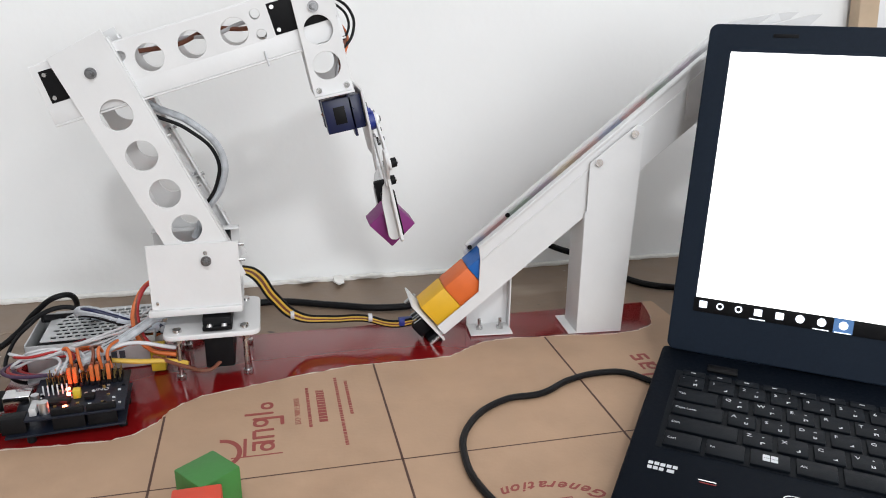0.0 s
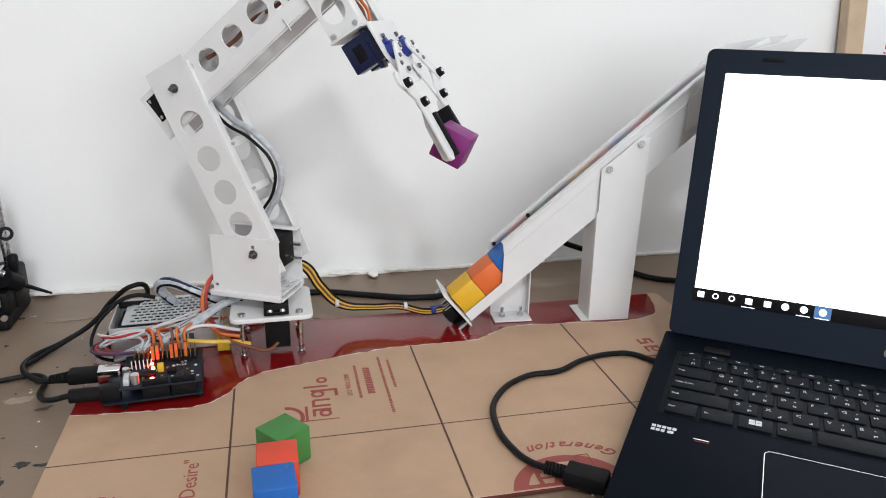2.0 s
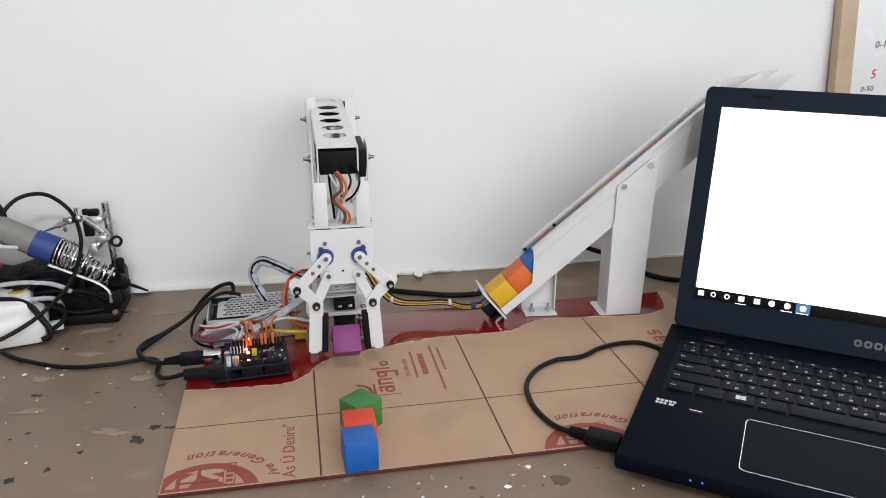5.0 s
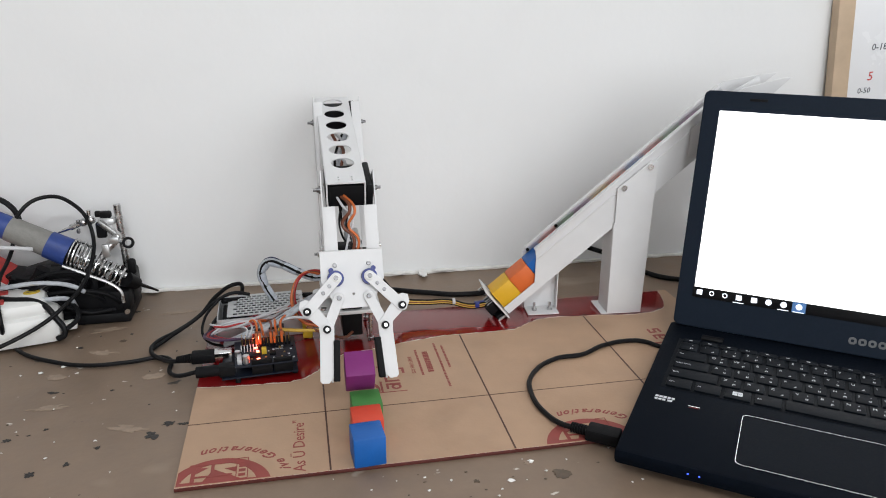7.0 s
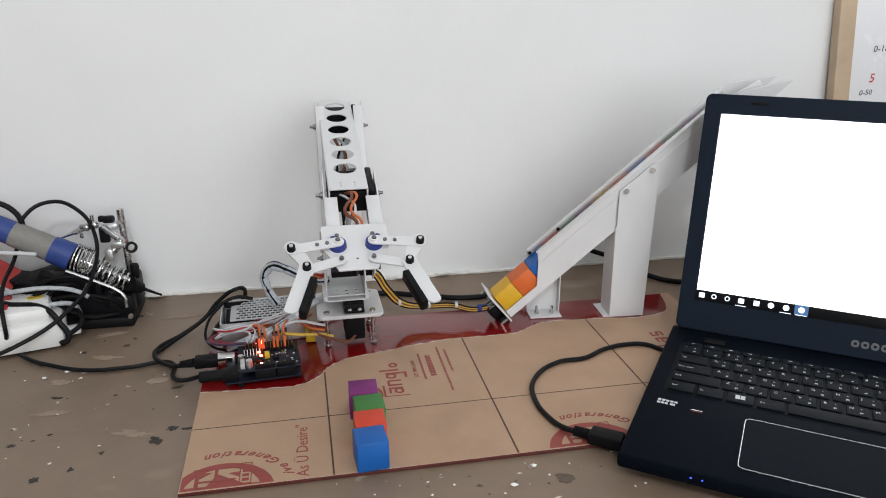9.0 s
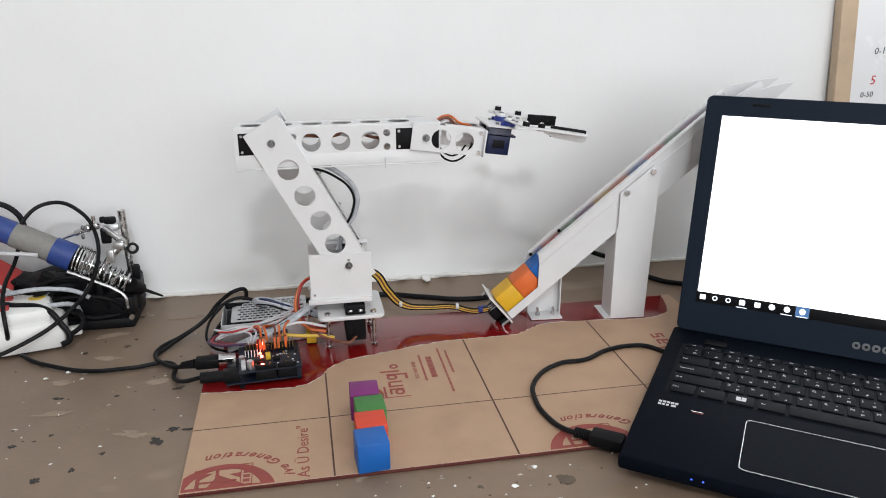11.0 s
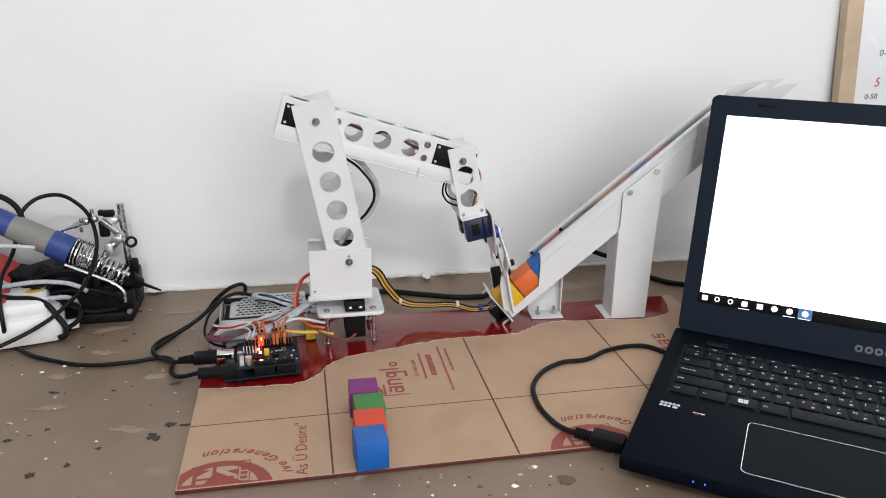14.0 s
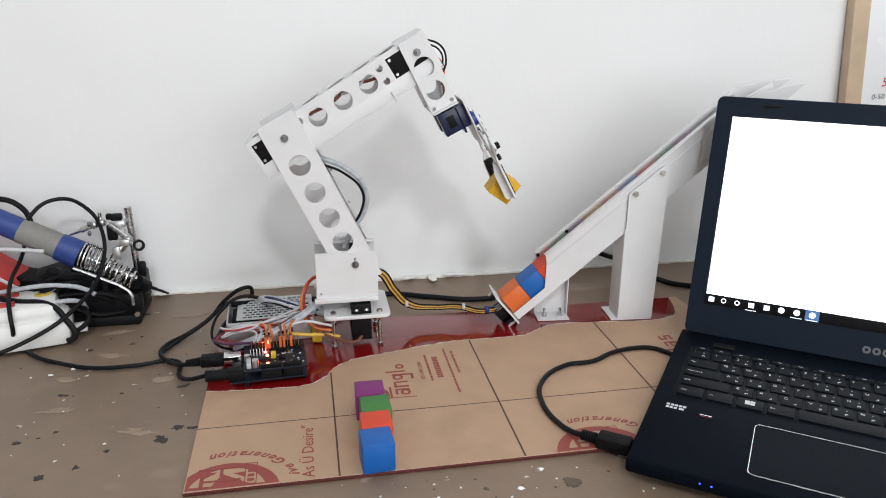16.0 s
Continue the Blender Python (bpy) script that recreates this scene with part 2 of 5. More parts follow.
def spring(a, b, r0, r1, turns, wire):
    """A coil spring from a to b, its radius going from r0 to r1."""
    a, b = Vector(a), Vector(b)
    q = (b - a).to_track_quat("Z", "Y")
    n = turns * 14
    pts = []
    for k in range(n + 1):
        f, ang = k / n, 2 * math.pi * turns * k / n
        r = r0 + (r1 - r0) * f
        pts.append(a + q @ Vector((r * math.cos(ang), r * math.sin(ang), (b - a).length * f)))
    return tube(pts, wire, 1, False)


def lettering(body, size, depth=0.0001, shear=0.0, spacing=1.0, bold=0.0):
    cu = bpy.data.curves.new("tmp", "FONT")
    cu.body, cu.size, cu.extrude, cu.shear, cu.space_character = body, size, depth, shear, spacing
    cu.resolution_u = 2
    cu.offset = bold
    cu.align_x = "LEFT"
    return bake(cu)


def smooth_mesh(me, angle=35):
    for p in me.polygons:
        p.use_smooth = True
    me.set_sharp_from_angle(angle=radians(angle))
    return me


def part(name, shape, mat_, parent=None, label="", m=None):
    """One mesh object, of a bmesh or a mesh, under a thing or a part."""
    if isinstance(shape, bmesh.types.BMesh):
        me = bpy.data.meshes.new(name)
        bmesh.ops.recalc_face_normals(shape, faces=shape.faces)
        shape.to_mesh(me)
        shape.free()
    else:
        me = shape
        me.name = name
    if not me.materials:
        me.materials.append(mat_)
    smooth_mesh(me)
    ob = new(name, me)
    if parent is not None:
        ob.parent = parent
    if m is not None:
        ob.matrix_basis = m
    if label:
        ob["label"] = label
    return ob


def thing(name, label, category, m=None, group=""):
    ob = new(name)
    ob.empty_display_size = 0.02
    if m is not None:
        ob.matrix_basis = m
    return tagged(ob, label, category, group)


def solid(name, shape, mat_, label, category, m=None, group="", kind=""):
    """A thing of one mesh."""
    return tagged(part(name, shape, mat_, None, "", m), label, category, group, kind)


XZ = pose(0, 0, 0, 90, 0, 0)  # turns a sheet drawn in xy so that it stands in xz


# ---- the room ----
def room():
    solid("table_top", boxes(((-1.3, -1.1, -0.03), (1.5, 0.322, 0.0), 0.003)), TABLE, "brown varnished table board with paint blots and scrapes", "table", kind="structure")
    solid("wall_north", boxes(((-2.5, 0.322, -0.78), (2.5, 0.42, 1.9))), WALLP, "smudged white painted wall behind the table", "wall", kind="structure")
    solid("wall_south", boxes(((-2.5, -3.2, -0.78), (2.5, -3.1, 1.9))), WALLP, "plain white painted wall", "wall", kind="structure")
    solid("wall_west", boxes(((-2.6, -3.1, -0.78), (-2.5, 0.322, 1.9))), WALLP, "plain white painted wall", "wall", kind="structure")
    solid("wall_east", boxes(((2.5, -3.1, -0.78), (2.6, 0.322, 1.9))), WALLP, "plain white painted wall", "wall", kind="structure")
    solid("ceiling", boxes(((-2.5, -3.1, 1.9), (2.5, 0.322, 1.95))), WALLP, "plain white ceiling", "ceiling", kind="structure")
    solid("floor", boxes(((-2.5, -3.1, -0.78), (2.5, 0.322, -0.75))), TABLE, "brown floor under the table", "floor", kind="structure")
    for place, target, sx, sy, watts in LAMPS:
        data = bpy.data.lights.new("key_fill_lamp", "AREA")
        data.shape, data.size, data.size_y, data.energy = "RECTANGLE", sx, sy, watts
        data.color = (0.945, 0.97, 0.995)
        ob = new("key_fill_lamp", data)
        ob.matrix_basis = look(place, target)
    # a bead of white filler along the foot of the wall, with broken patches
    rnd = random.Random(4)
    front = []
    x = -1.25
    while x < 1.45:
        front.append((x, 0.3165 - rnd.random() * 0.0025))
        x += 0.008
    solid("trim", plate([(1.45, 0.3215), (-1.25, 0.3215)] + front, 0.003, bevel=0.0005), PLASTER,
          "cracked white filler along the foot of the wall", "trim", m=pose(0, 0, 0.0015), kind="structure")
    for cx, cy, sx, sy, seed in ((0.137, 0.308, 0.006, 0.015, 1), (0.105, 0.314, 0.014, 0.005, 2), (0.165, 0.315, 0.016, 0.004, 3), (-0.19, 0.312, 0.012, 0.006, 6)):
        r2 = random.Random(seed)
        pts = [(cx + sx * (0.7 + 0.5 * r2.random()) * math.cos(k * math.pi / 8), cy + sy * (0.6 + 0.6 * r2.random()) * math.sin(k * math.pi / 8)) for k in range(16)]
        solid("plaster_flake", plate([(a, min(b, 0.3205)) for a, b in pts], 0.0016, bevel=0.0003), PLASTER, "flake of white filler stuck to the table board", "plaster",
              m=pose(0, 0, 0.0042), group="plaster flakes")


def chips():
    """Crumbs of white paint lying on the table board."""
    rnd = random.Random(11)
    spots = [(0.152, -0.0985, 0.004), (0.131, -0.118, 0.004), (0.236, -0.123, 0.004), (-0.245, 0.135, 0.005), (-0.262, 0.125, 0.004), (-0.228, 0.118, 0.003)]
    spots += [(rnd.uniform(-0.45, -0.12), rnd.uniform(-0.12, 0.26), rnd.uniform(0.0008, 0.0022)) for _ in range(46)]
    spots += [(rnd.uniform(-0.12, 0.26), rnd.uniform(-0.16, -0.092), rnd.uniform(0.0007, 0.002)) for _ in range(30)]
    bm = bmesh.new()
    for x, y, s in spots:
        a = rnd.random() * 3
        vs = [bm.verts.new((x + s * (0.6 + 0.6 * rnd.random()) * math.cos(a + k * 1.05) * (0.5 if k % 2 else 1), y + s * 0.6 * math.sin(a + k * 1.05), 0.0002 + (0.001 if k % 3 else 0.0002))) for k in range(6)]
        c = bm.verts.new((x, y, 0.0022 if s > 0.003 else 0.0012))
        for k in range(6):
            bm.faces.new((vs[k], vs[(k + 1) % 6], c))
        bm.faces.new(vs[::-1])
    solid("paint_crumbs", bm, PLASTER, "crumbs of white paint scattered on the table board", "debris", kind="stuff")


def blots():
    """Dried drops, smears and scrapes of paint on the table board."""
    rnd = random.Random(21)
    marks = [(BLOT, -0.1416, -0.0045, 0.0065, 0.0075), (BLOT, -0.1300, 0.0120, 0.0060, 0.0050), (BLOT, -0.1180, 0.0095, 0.0060, 0.0024), (BLOT, -0.241, 0.0845, 0.0065, 0.0026), (BLOT, -0.1809, -0.014, 0.0030, 0.0030),
             (BLOT, -0.1992, -0.0331, 0.0032, 0.0040), (BROWNBLOT, 0.1713, -0.1165, 0.0085, 0.0068), (BLOT, -0.110, -0.0600, 0.0030, 0.0025), (BLOT, -0.2385, 0.1751, 0.0035, 0.0030), (BROWNBLOT, -0.1994, 0.1841, 0.0045, 0.0040),
             (BLOT, -0.1986, 0.2595, 0.0038, 0.0034), (BLOT, -0.1937, 0.1993, 0.0022, 0.0022), (BLOT, -0.2231, -0.0412, 0.0050, 0.0045), (BLOT, -0.1891, 0.0792, 0.0024, 0.0018), (BLOT, -0.2552, 0.0104, 0.0040, 0.0030), (BROWNBLOT, 0.106, -0.1139, 0.0030, 0.0024), (BLOT, -0.2285, 0.0217, 0.0026, 0.0020),
             (SCRAPE, -0.2380, 0.0570, 0.0210, 0.0055), (SCRAPE, -0.2204, 0.2150, 0.0220, 0.0060), (SCRAPE, -0.1500, 0.2493, 0.0300, 0.0050), (SCRAPE, -0.2469, 0.1150, 0.012, 0.006), (SCRAPE, -0.1625, 0.0100, 0.0180, 0.0060), (SCRAPE, -0.1560, 0.0990, 0.0140, 0.0080), (SCRAPE, -0.215, 0.1600, 0.018, 0.006), (SCRAPE, 0.150, -0.0990, 0.0050, 0.0030)]
    marks += [(rnd.choice((BLOT, BROWNBLOT)), rnd.uniform(-0.40, -0.12), rnd.uniform(-0.10, 0.26), rnd.uniform(0.0008, 0.0022), rnd.uniform(0.0007, 0.0018)) for _ in range(36)]
    marks += [(BROWNBLOT, rnd.uniform(-0.10, 0.22), rnd.uniform(-0.15, -0.09), rnd.uniform(0.0007, 0.0020), rnd.uniform(0.0006, 0.0015)) for _ in range(16)]
    for n, (mt, x, y, sx, sy) in enumerate(marks):
        k = 22 if sx > 0.002 else 9
        turn = rnd.uniform(-0.3, 0.3)
        pts = []
        for i in range(k):
            a, r = 2 * math.pi * i / k, 0.35 + 0.70 * rnd.random()
            px, py = sx * r * math.cos(a), sy * r * math.sin(a)
            pts.append((px * math.cos(turn) - py * math.sin(turn), px * math.sin(turn) + py * math.cos(turn)))
        kind = {BLOT: "dark dried paint blot on the table board", BROWNBLOT: "brown stain on the table board", SCRAPE: "pale scraped patch on the table board"}[mt]
        solid("paint_blot", plate(pts, 0.0003, bevel=0.00005), mt, kind, "stain", m=pose(x, y, 0.00025 + 0.00001 * (n % 7)), group="table stains")


# ---- the acrylic sheet ----
SX0, SX1, SY0, SY1 = -0.113, 0.414, -0.0842, 0.198
TEAR = [(-0.1135, 0.063), (-0.085, 0.0595), (-0.055, 0.058), (-0.032, 0.057), (-0.016, 0.0615), (-0.004, 0.073), (0.002, 0.0865), (0.012, 0.096),
        (0.022, 0.1025), (0.05, 0.109), (0.085, 0.118), (0.128, 0.1262), (0.170, 0.1255), (0.205, 0.1262), (0.222, 0.137), (0.236, 0.1455), (0.262, 0.1475),
        (0.30, 0.144), (0.348, 0.138), (0.372, 0.1405), (0.388, 0.149), (0.396, 0.165), (0.4015, 0.186), (0.4045, 0.1985)]


def torn(offset, seed, rough):
    rnd = random.Random(seed)
    pts = []
    for (x0, y0), (x1, y1) in zip(TEAR, TEAR[1:]):
        for k in range(6):
            f = k / 6
            pts.append((x0 + (x1 - x0) * f, y0 + (y1 - y0) * f + offset * (0.4 + rnd.random()) + rough * (rnd.random() - 0.5)))
    pts.append(TEAR[-1])
    return [(min(max(x, SX0 + 0.0002), SX1 - 0.0002), min(y, SY1 - 0.0002)) for x, y in pts] + [(SX1 - 0.0002, SY1 - 0.0002), (SX1 - 0.0002, SY0 + 0.0002), (SX0 + 0.0002, SY0 + 0.0002)]


def sheet():
    t = thing("acrylic_sheet", "red acrylic sheet under half-peeled brown masking paper on the table", "acrylic sheet")
    part("slab", boxes(((SX0, SY0, 0.0003), (SX1, SY1, 0.003), 0.0003)), ACRYLIC, t, "glossy red acrylic")
    part("cut_edge", boxes(((SX0, SY0 - 0.0005, 0.0004), (SX1, SY0 - 0.0001, 0.0030), 0.0001)), EDGE, t, "dull dark red sawn edge")
    part("torn_edge", plate(torn(0.0016, 3, 0.0012), 0.00025, bevel=0.00004), FRINGE, t, "pale torn paper fibres", pose(0, 0, 0.00316))
    paper = part("masking_paper", plate(torn(0.0, 7, 0.001), 0.0003, bevel=0.00005), KRAFT, t, "brown kraft masking paper", pose(0, 0, 0.00342))
    z = 0.00362
    for a, b in (((0.0, SY0), (0.0, 0.080)), ((0.1446, SY0), (0.1446, 0.1255)), ((0.289, SY0), (0.289, 0.1445)), ((SX0, 0.0), (SX1, 0.0))):
        d = (Vector(b) - Vector(a))
        w = Vector((-d.y, d.x)).normalized() * 0.00072
        part("score_line", boxes(((min(a[0], b[0]) - abs(w.x), min(a[1], b[1]) - abs(w.y) + 0.0003, 0), (max(a[0], b[0]) + abs(w.x), max(a[1], b[1]) + abs(w.y) - 0.0003, 0.00012))), SCORE, paper, "", pose(0, 0, z - 0.00342))
    zz = z - 0.00342
    # slogan and certificate lines that can be read; their baseline runs towards the wall
    part("printed_slogan", lettering('As Ü Desire"', 0.0135), PRINT, paper, "", pose(-0.0185, -0.0815, zz, 0, 0, 90))
    part("printed_line", lettering("ISO 9001:2008", 0.0056), PRINT, paper, "", pose(0.0872, 0.052, zz, 0, 0, 90))
    for x, y, length, h in ((0.0942, 0.047, 0.052, 0.0022), (0.1045, 0.052, 0.042, 0.0056), (0.1150, 0.022, 0.088, 0.0022), (0.1220, 0.058, 0.046, 0.0022)):
        rnd = random.Random(int(x * 1e4))
        yy = y
        while yy < y + length:
            w = rnd.uniform(0.0012, 0.0034)
            part("printed_bar", boxes(((x - h, yy, 0), (x, min(yy + w, y + length), 0.0001))), PRINT, paper, "", pose(0, 0, zz))
            yy += w + 0.0008
    # the large word cropped by the tear, in plain bars and rings, and its rule; its foot faces the cubes' far side
    layer = [0]

    def stroke(base, foot, u0, v0, u1, v1, hollow=False):
        """A bar or ring of the print: u runs along the word, v up its letters."""
        a = rounded(base - v1, foot + u0, base - v0, foot + u1, min(u1 - u0, v1 - v0) * 0.45)
        w = 0.0021
        cut = [rounded(base - v1 + w, foot + u0 + w, base - v0 - w, foot + u1 - w, min(u1 - u0, v1 - v0) * 0.45 - w * 0.6)] if hollow else []
        layer[0] = (layer[0] + 1) % 5
        part("printed_stroke", plate(a, 0.00012, cut, bevel=0.00002), PRINT, paper, "", pose(0, 0, zz + 0.00006 * layer[0]))

    def round_letter(base, foot):
        stroke(base, foot, 0, 0, 0.0095, 0.0090, True)
        stroke(base, foot, 0.0085, 0, 0.0112, 0.0135)
        stroke(base, foot, 0.0010, 0.0115, 0.0112, 0.0137)

    B = 0.0700
    round_letter(B, 0.0260)
    stroke(B, 0.0400, 0, 0, 0.0026, 0.0135)
    stroke(B, 0.0400, 0.0085, 0, 0.0111, 0.0125)
    stroke(B, 0.0400, 0.0, 0.0112, 0.0100, 0.0137)
    stroke(B, 0.0540, 0, 0.0035, 0.0095, 0.0135, True)
    stroke(B, 0.0540, 0.0085, -0.0055, 0.0111, 0.0137)
    stroke(B, 0.0540, 0.0, -0.0065, 0.0111, -0.0040)
    stroke(B, 0.0690, 0, 0, 0.0027, 0.0190)
    stroke(B, 0.0755, 0, 0, 0.0090, 0.0085, True)
    part("printed_rule", boxes(((0.044, 0.0215, 0), (0.0745, 0.0226, 0.0001))), PRINT, paper, "", pose(0, 0, zz))
    part("printed_stroke", boxes(((0.051, 0.0226, 0), (0.0530, 0.0420, 0.0001))), PRINT, paper, "", pose(0, 0, zz))
    ringp = [(0.047 + 0.0135 * math.cos(k * 0.2), 0.024 + 0.016 * math.sin(k * 0.2)) for k in range(-6, 9)]
    ringp += [(0.047 + 0.0105 * math.cos(k * 0.2), 0.024 + 0.0125 * math.sin(k * 0.2)) for k in range(8, -7, -1)]
    part("printed_arc", plate(ringp, 0.00012, bevel=0.00002), PRINT, paper, "", pose(-0.010, 0.004, zz))
    # the same word again at the sheet's far end, partly under the laptop
    B = 0.3560
    stroke(B, 0.0660, 0, 0, 0.0027, 0.0190)
    round_letter(B, 0.0740)
    stroke(B, 0.0900, 0, 0, 0.0095, 0.0026)
    stroke(B, 0.0900, 0.0070, 0, 0.0096, 0.0075)
    stroke(B, 0.0900, 0, 0.0055, 0.0095, 0.0080)
    stroke(B, 0.0900, 0, 0.0055, 0.0026, 0.0135)
    stroke(B, 0.0900, 0, 0.0112, 0.0095, 0.0137)
    # two round emblems cropped by the front edge, each with its curved line of script
    for ex, clip in ((-0.0825, SX0), (0.209, 0.16)):
        ey, r = SY0 - 0.006, 0.037
        dome = [(ex + r * 1.05 * math.cos(radians(a)), ey + r * math.sin(radians(a))) for a in range(10, 171, 5)]
        dome = [(max(x, clip + 0.001), max(y, SY0 + 0.001)) for x, y in dome]
        inner = [(ex + (r - 0.006) * 0.93 * math.cos(radians(a)), ey + (r - 0.006) * math.sin(radians(a))) for a in range(16, 165, 6)]
        inner = [(max(x, clip + 0.003), max(y, SY0 + 0.0022)) for x, y in inner]
        part("printed_emblem", plate(dome, 0.00012, [inner], bevel=0.00002), PRINT, paper, "", pose(0, 0, zz))
        for k, pts in enumerate(([(ex - 0.012, SY0 + 0.002), (ex + 0.018, SY0 + 0.002), (ex - 0.004, SY0 + 0.018)],
                    [(ex - 0.020, SY0 + 0.0115), (ex - 0.008, SY0 + 0.0205), (ex - 0.019, SY0 + 0.0215)],
                    [(ex + 0.004, SY0 + 0.0175), (ex + 0.013, SY0 + 0.0115), (ex + 0.013, SY0 + 0.0185)],
                    rounded(ex - 0.022, SY0 + 0.0238, ex + 0.010, SY0 + 0.0258, 0.0009), rounded(ex - 0.020, SY0 + 0.003, ex - 0.017, SY0 + 0.024, 0.0009), rounded(ex - 0.020, SY0 + 0.0085, ex + 0.010, SY0 + 0.0105, 0.0009),
                    rounded(ex - 0.006, SY0 + 0.003, ex - 0.0035, SY0 + 0.024, 0.0009))):
            part("printed_emblem", plate(pts, 0.00012, bevel=0.00002), PRINT, paper, "", pose(0, 0, zz + 0.00006 * (k + 1)))
        part("printed_panel", plate(rounded(ex + 0.0125, SY0 + 0.002, ex + 0.0215, SY0 + 0.0285, 0.0005), 0.00012, [rounded(ex + 0.0132, SY0 + 0.0027, ex + 0.0208, SY0 + 0.0278, 0.0004)], bevel=0.00002), PRINT, paper, "", pose(0, 0, zz + 0.00060))
        for k in range(4):
            part("printed_bar", boxes(((ex + 0.0145, SY0 + 0.006 + 0.0055 * k, 0), (ex + 0.0195, SY0 + 0.0095 + 0.0055 * k, 0.0001))), PRINT, paper, "", pose(0, 0, zz))
        word = "ive Generation"
        at = 12.0
        for ch in word:
            wide = {"i": 4.6, "t": 5.2, "r": 5.8, " ": 4.5, "G": 11.0}.get(ch, 7.6)
            a = radians(at)
            at += wide
            if ch != " ":
                rr = r + 0.0115
                part("printed_letter", lettering(ch, 0.0115, shear=0.4, bold=0.00022), PRINT, paper, "", pose(ex + rr * 1.12 * math.cos(a), ey + rr * math.sin(a) + 0.004, zz, 0, 0, at + 86))
    return t


# ---- the laptop ----
def laptop():
    base = pose(0.2118, -0.1193, 0.0, 0, 0, -36.5)
    t = thing("laptop", "open charcoal laptop with a lit white screen on the table", "laptop", base)
    W, V0, V1, H = 0.382, -0.006, 0.246, 0.022
    body = part("body", boxes(((0, V0, 0.0095), (W, V1, H), 0.003)), LAPTOP, t)
    part("underside", boxes(((0.014, V0 + 0.018, 0.003), (W - 0.014, V1 - 0.004, 0.0105), 0.003)), LAPTOP, t)
    for u0, u1, v0 in ((0.02, 0.05, V0 + 0.02), (0.33, 0.36, V0 + 0.02), (0.02, 0.36, V1 - 0.03)):
        part("rubber_foot", boxes(((u0, v0, 0.0), (u1, v0 + 0.015, 0.004), 0.0008)), RUBBER, t)
    part("keyboard_well", boxes(((0.0145, 0.1035, H - 0.0002), (0.3675, 0.2065, H + 0.0002), 0.0001)), KEYCAP, body)
    z = H + 0.0003
    caps = {}

    def key(u, v, w, d=0.0158, text=""):
        code = (round(w, 4), round(d, 4))
        if code not in caps:
            k = part("key", boxes(((-w / 2, -d / 2, 0), (w / 2, d / 2, 0.0017), 0.0008)), KEYCAP, body)
            caps[code] = k.data
            k.matrix_basis = pose(u, v, z)
        else:
            k = new("key", caps[code])
            k.parent = body
            k.matrix_basis = pose(u, v, z)
        if text:
            part("legend", lettering(text, 0.0046 if len(text) == 1 else 0.0030, 0.00005), LEGEND, k, "", pose(-w / 2 + 0.002, 0.0012 if len(text) == 1 else -0.001, 0.0018))
            if len(text) == 1:  # the second alphabet, too small to read
                odd, low = ord(text) % 3, 0.0006 * (ord(text) % 4)
                shapes = ([((0.0016, -0.0052, 0), (0.0023, -0.0028, 0.0001)), ((0.0023, -0.0035, 0), (0.0040, -0.0028, 0.0001)), ((0.0034, -0.0052 + low, 0), (0.0040, -0.0035, 0.0001))],
                          [((0.0018, -0.0052, 0), (0.0038, -0.0046, 0.0001)), ((0.0032, -0.0046, 0), (0.0038, -0.0026 - low / 2, 0.0001))],
                          [((0.0016, -0.0048, 0), (0.0036, -0.0042, 0.0001)), ((0.0016, -0.0042, 0), (0.0022, -0.0026, 0.0001)), ((0.0030, -0.0042, 0), (0.0036, -0.0030 + low / 3, 0.0001))])[odd]
                part("legend", boxes(*shapes), LEGEND, k, "", pose(0, 0, 0.00178))
                if odd != 1:
                    part("legend", boxes(((0.0020 + low / 2, 0.0022 + low / 3, 0), (0.0036, 0.0028 + low / 3, 0.0001))), LEGEND, k, "", pose(0, 0, 0.00178))
        return k

    p = 0.01905
    u0 = 0.0165
    rows = [(0.1135, [1.25, 1.25, 1.25, 1.25, 5.25, 1.25, 1.0, 1.0, 1.0, 1.0], ["Ctrl", "Fn", "", "Alt", "", "Alt", "Ctrl", "", "", ""]),
            (0.1325, [2.25] + [1] * 10 + [2.0], ["Shift"] + list("ZXCVBNM") + [",", ".", "/", ""]),
            (0.1515, [1.75] + [1] * 11 + [1.5], ["Caps Lock"] + list("ASDFGHJKL") + [";", "'", ""]),
            (0.1705, [1.5] + [1] * 12 + [0.75], ["Tab"] + list("QWERTYUIOP") + ["[", "]", ""]),
            (0.1890, [1] * 13 + [1.25], ["`"] + list("1234567890") + ["-", "=", ""])]
    for v, widths, texts in rows:
        u = u0
        for w, s in zip(widths, texts):
            k = key(u + w * p / 2, v, w * p - 0.0028, 0.0160, s)
            if v == 0.1135 and abs(u - (u0 + 2.5 * p)) < 1e-6:
                for du, dv in product((0, 1), (0, 1)):
                    part("legend", boxes(((-0.005 + du * 0.0042, -0.002 + dv * 0.0034, 0), (-0.0012 + du * 0.0042, 0.001 + dv * 0.0034, 0.0001))), LEGEND, k, "", pose(0.001, -0.0008, 0.00178))
            elif not s and w < 3:
                part("legend", boxes(((-0.0050, -0.0005, 0), (0.0015, 0.0005, 0.0001))), LEGEND, k, "", pose(0, 0.0005, 0.00178))
            u += w * p
        for n in range(4):
            key(0.3015 + (n + 0.5) * 0.0162, v, 0.0138, 0.016)
    u = u0
    for n in range(16):
        k = key(u + 0.0098, 0.2020, 0.0150, 0.0078)
        part("legend", boxes(((-0.002, -0.0004, 0), (0.0012, 0.0004, 0.0001))), LEGEND, k, "", pose(0, 0, 0.00178))
        u += 0.0172
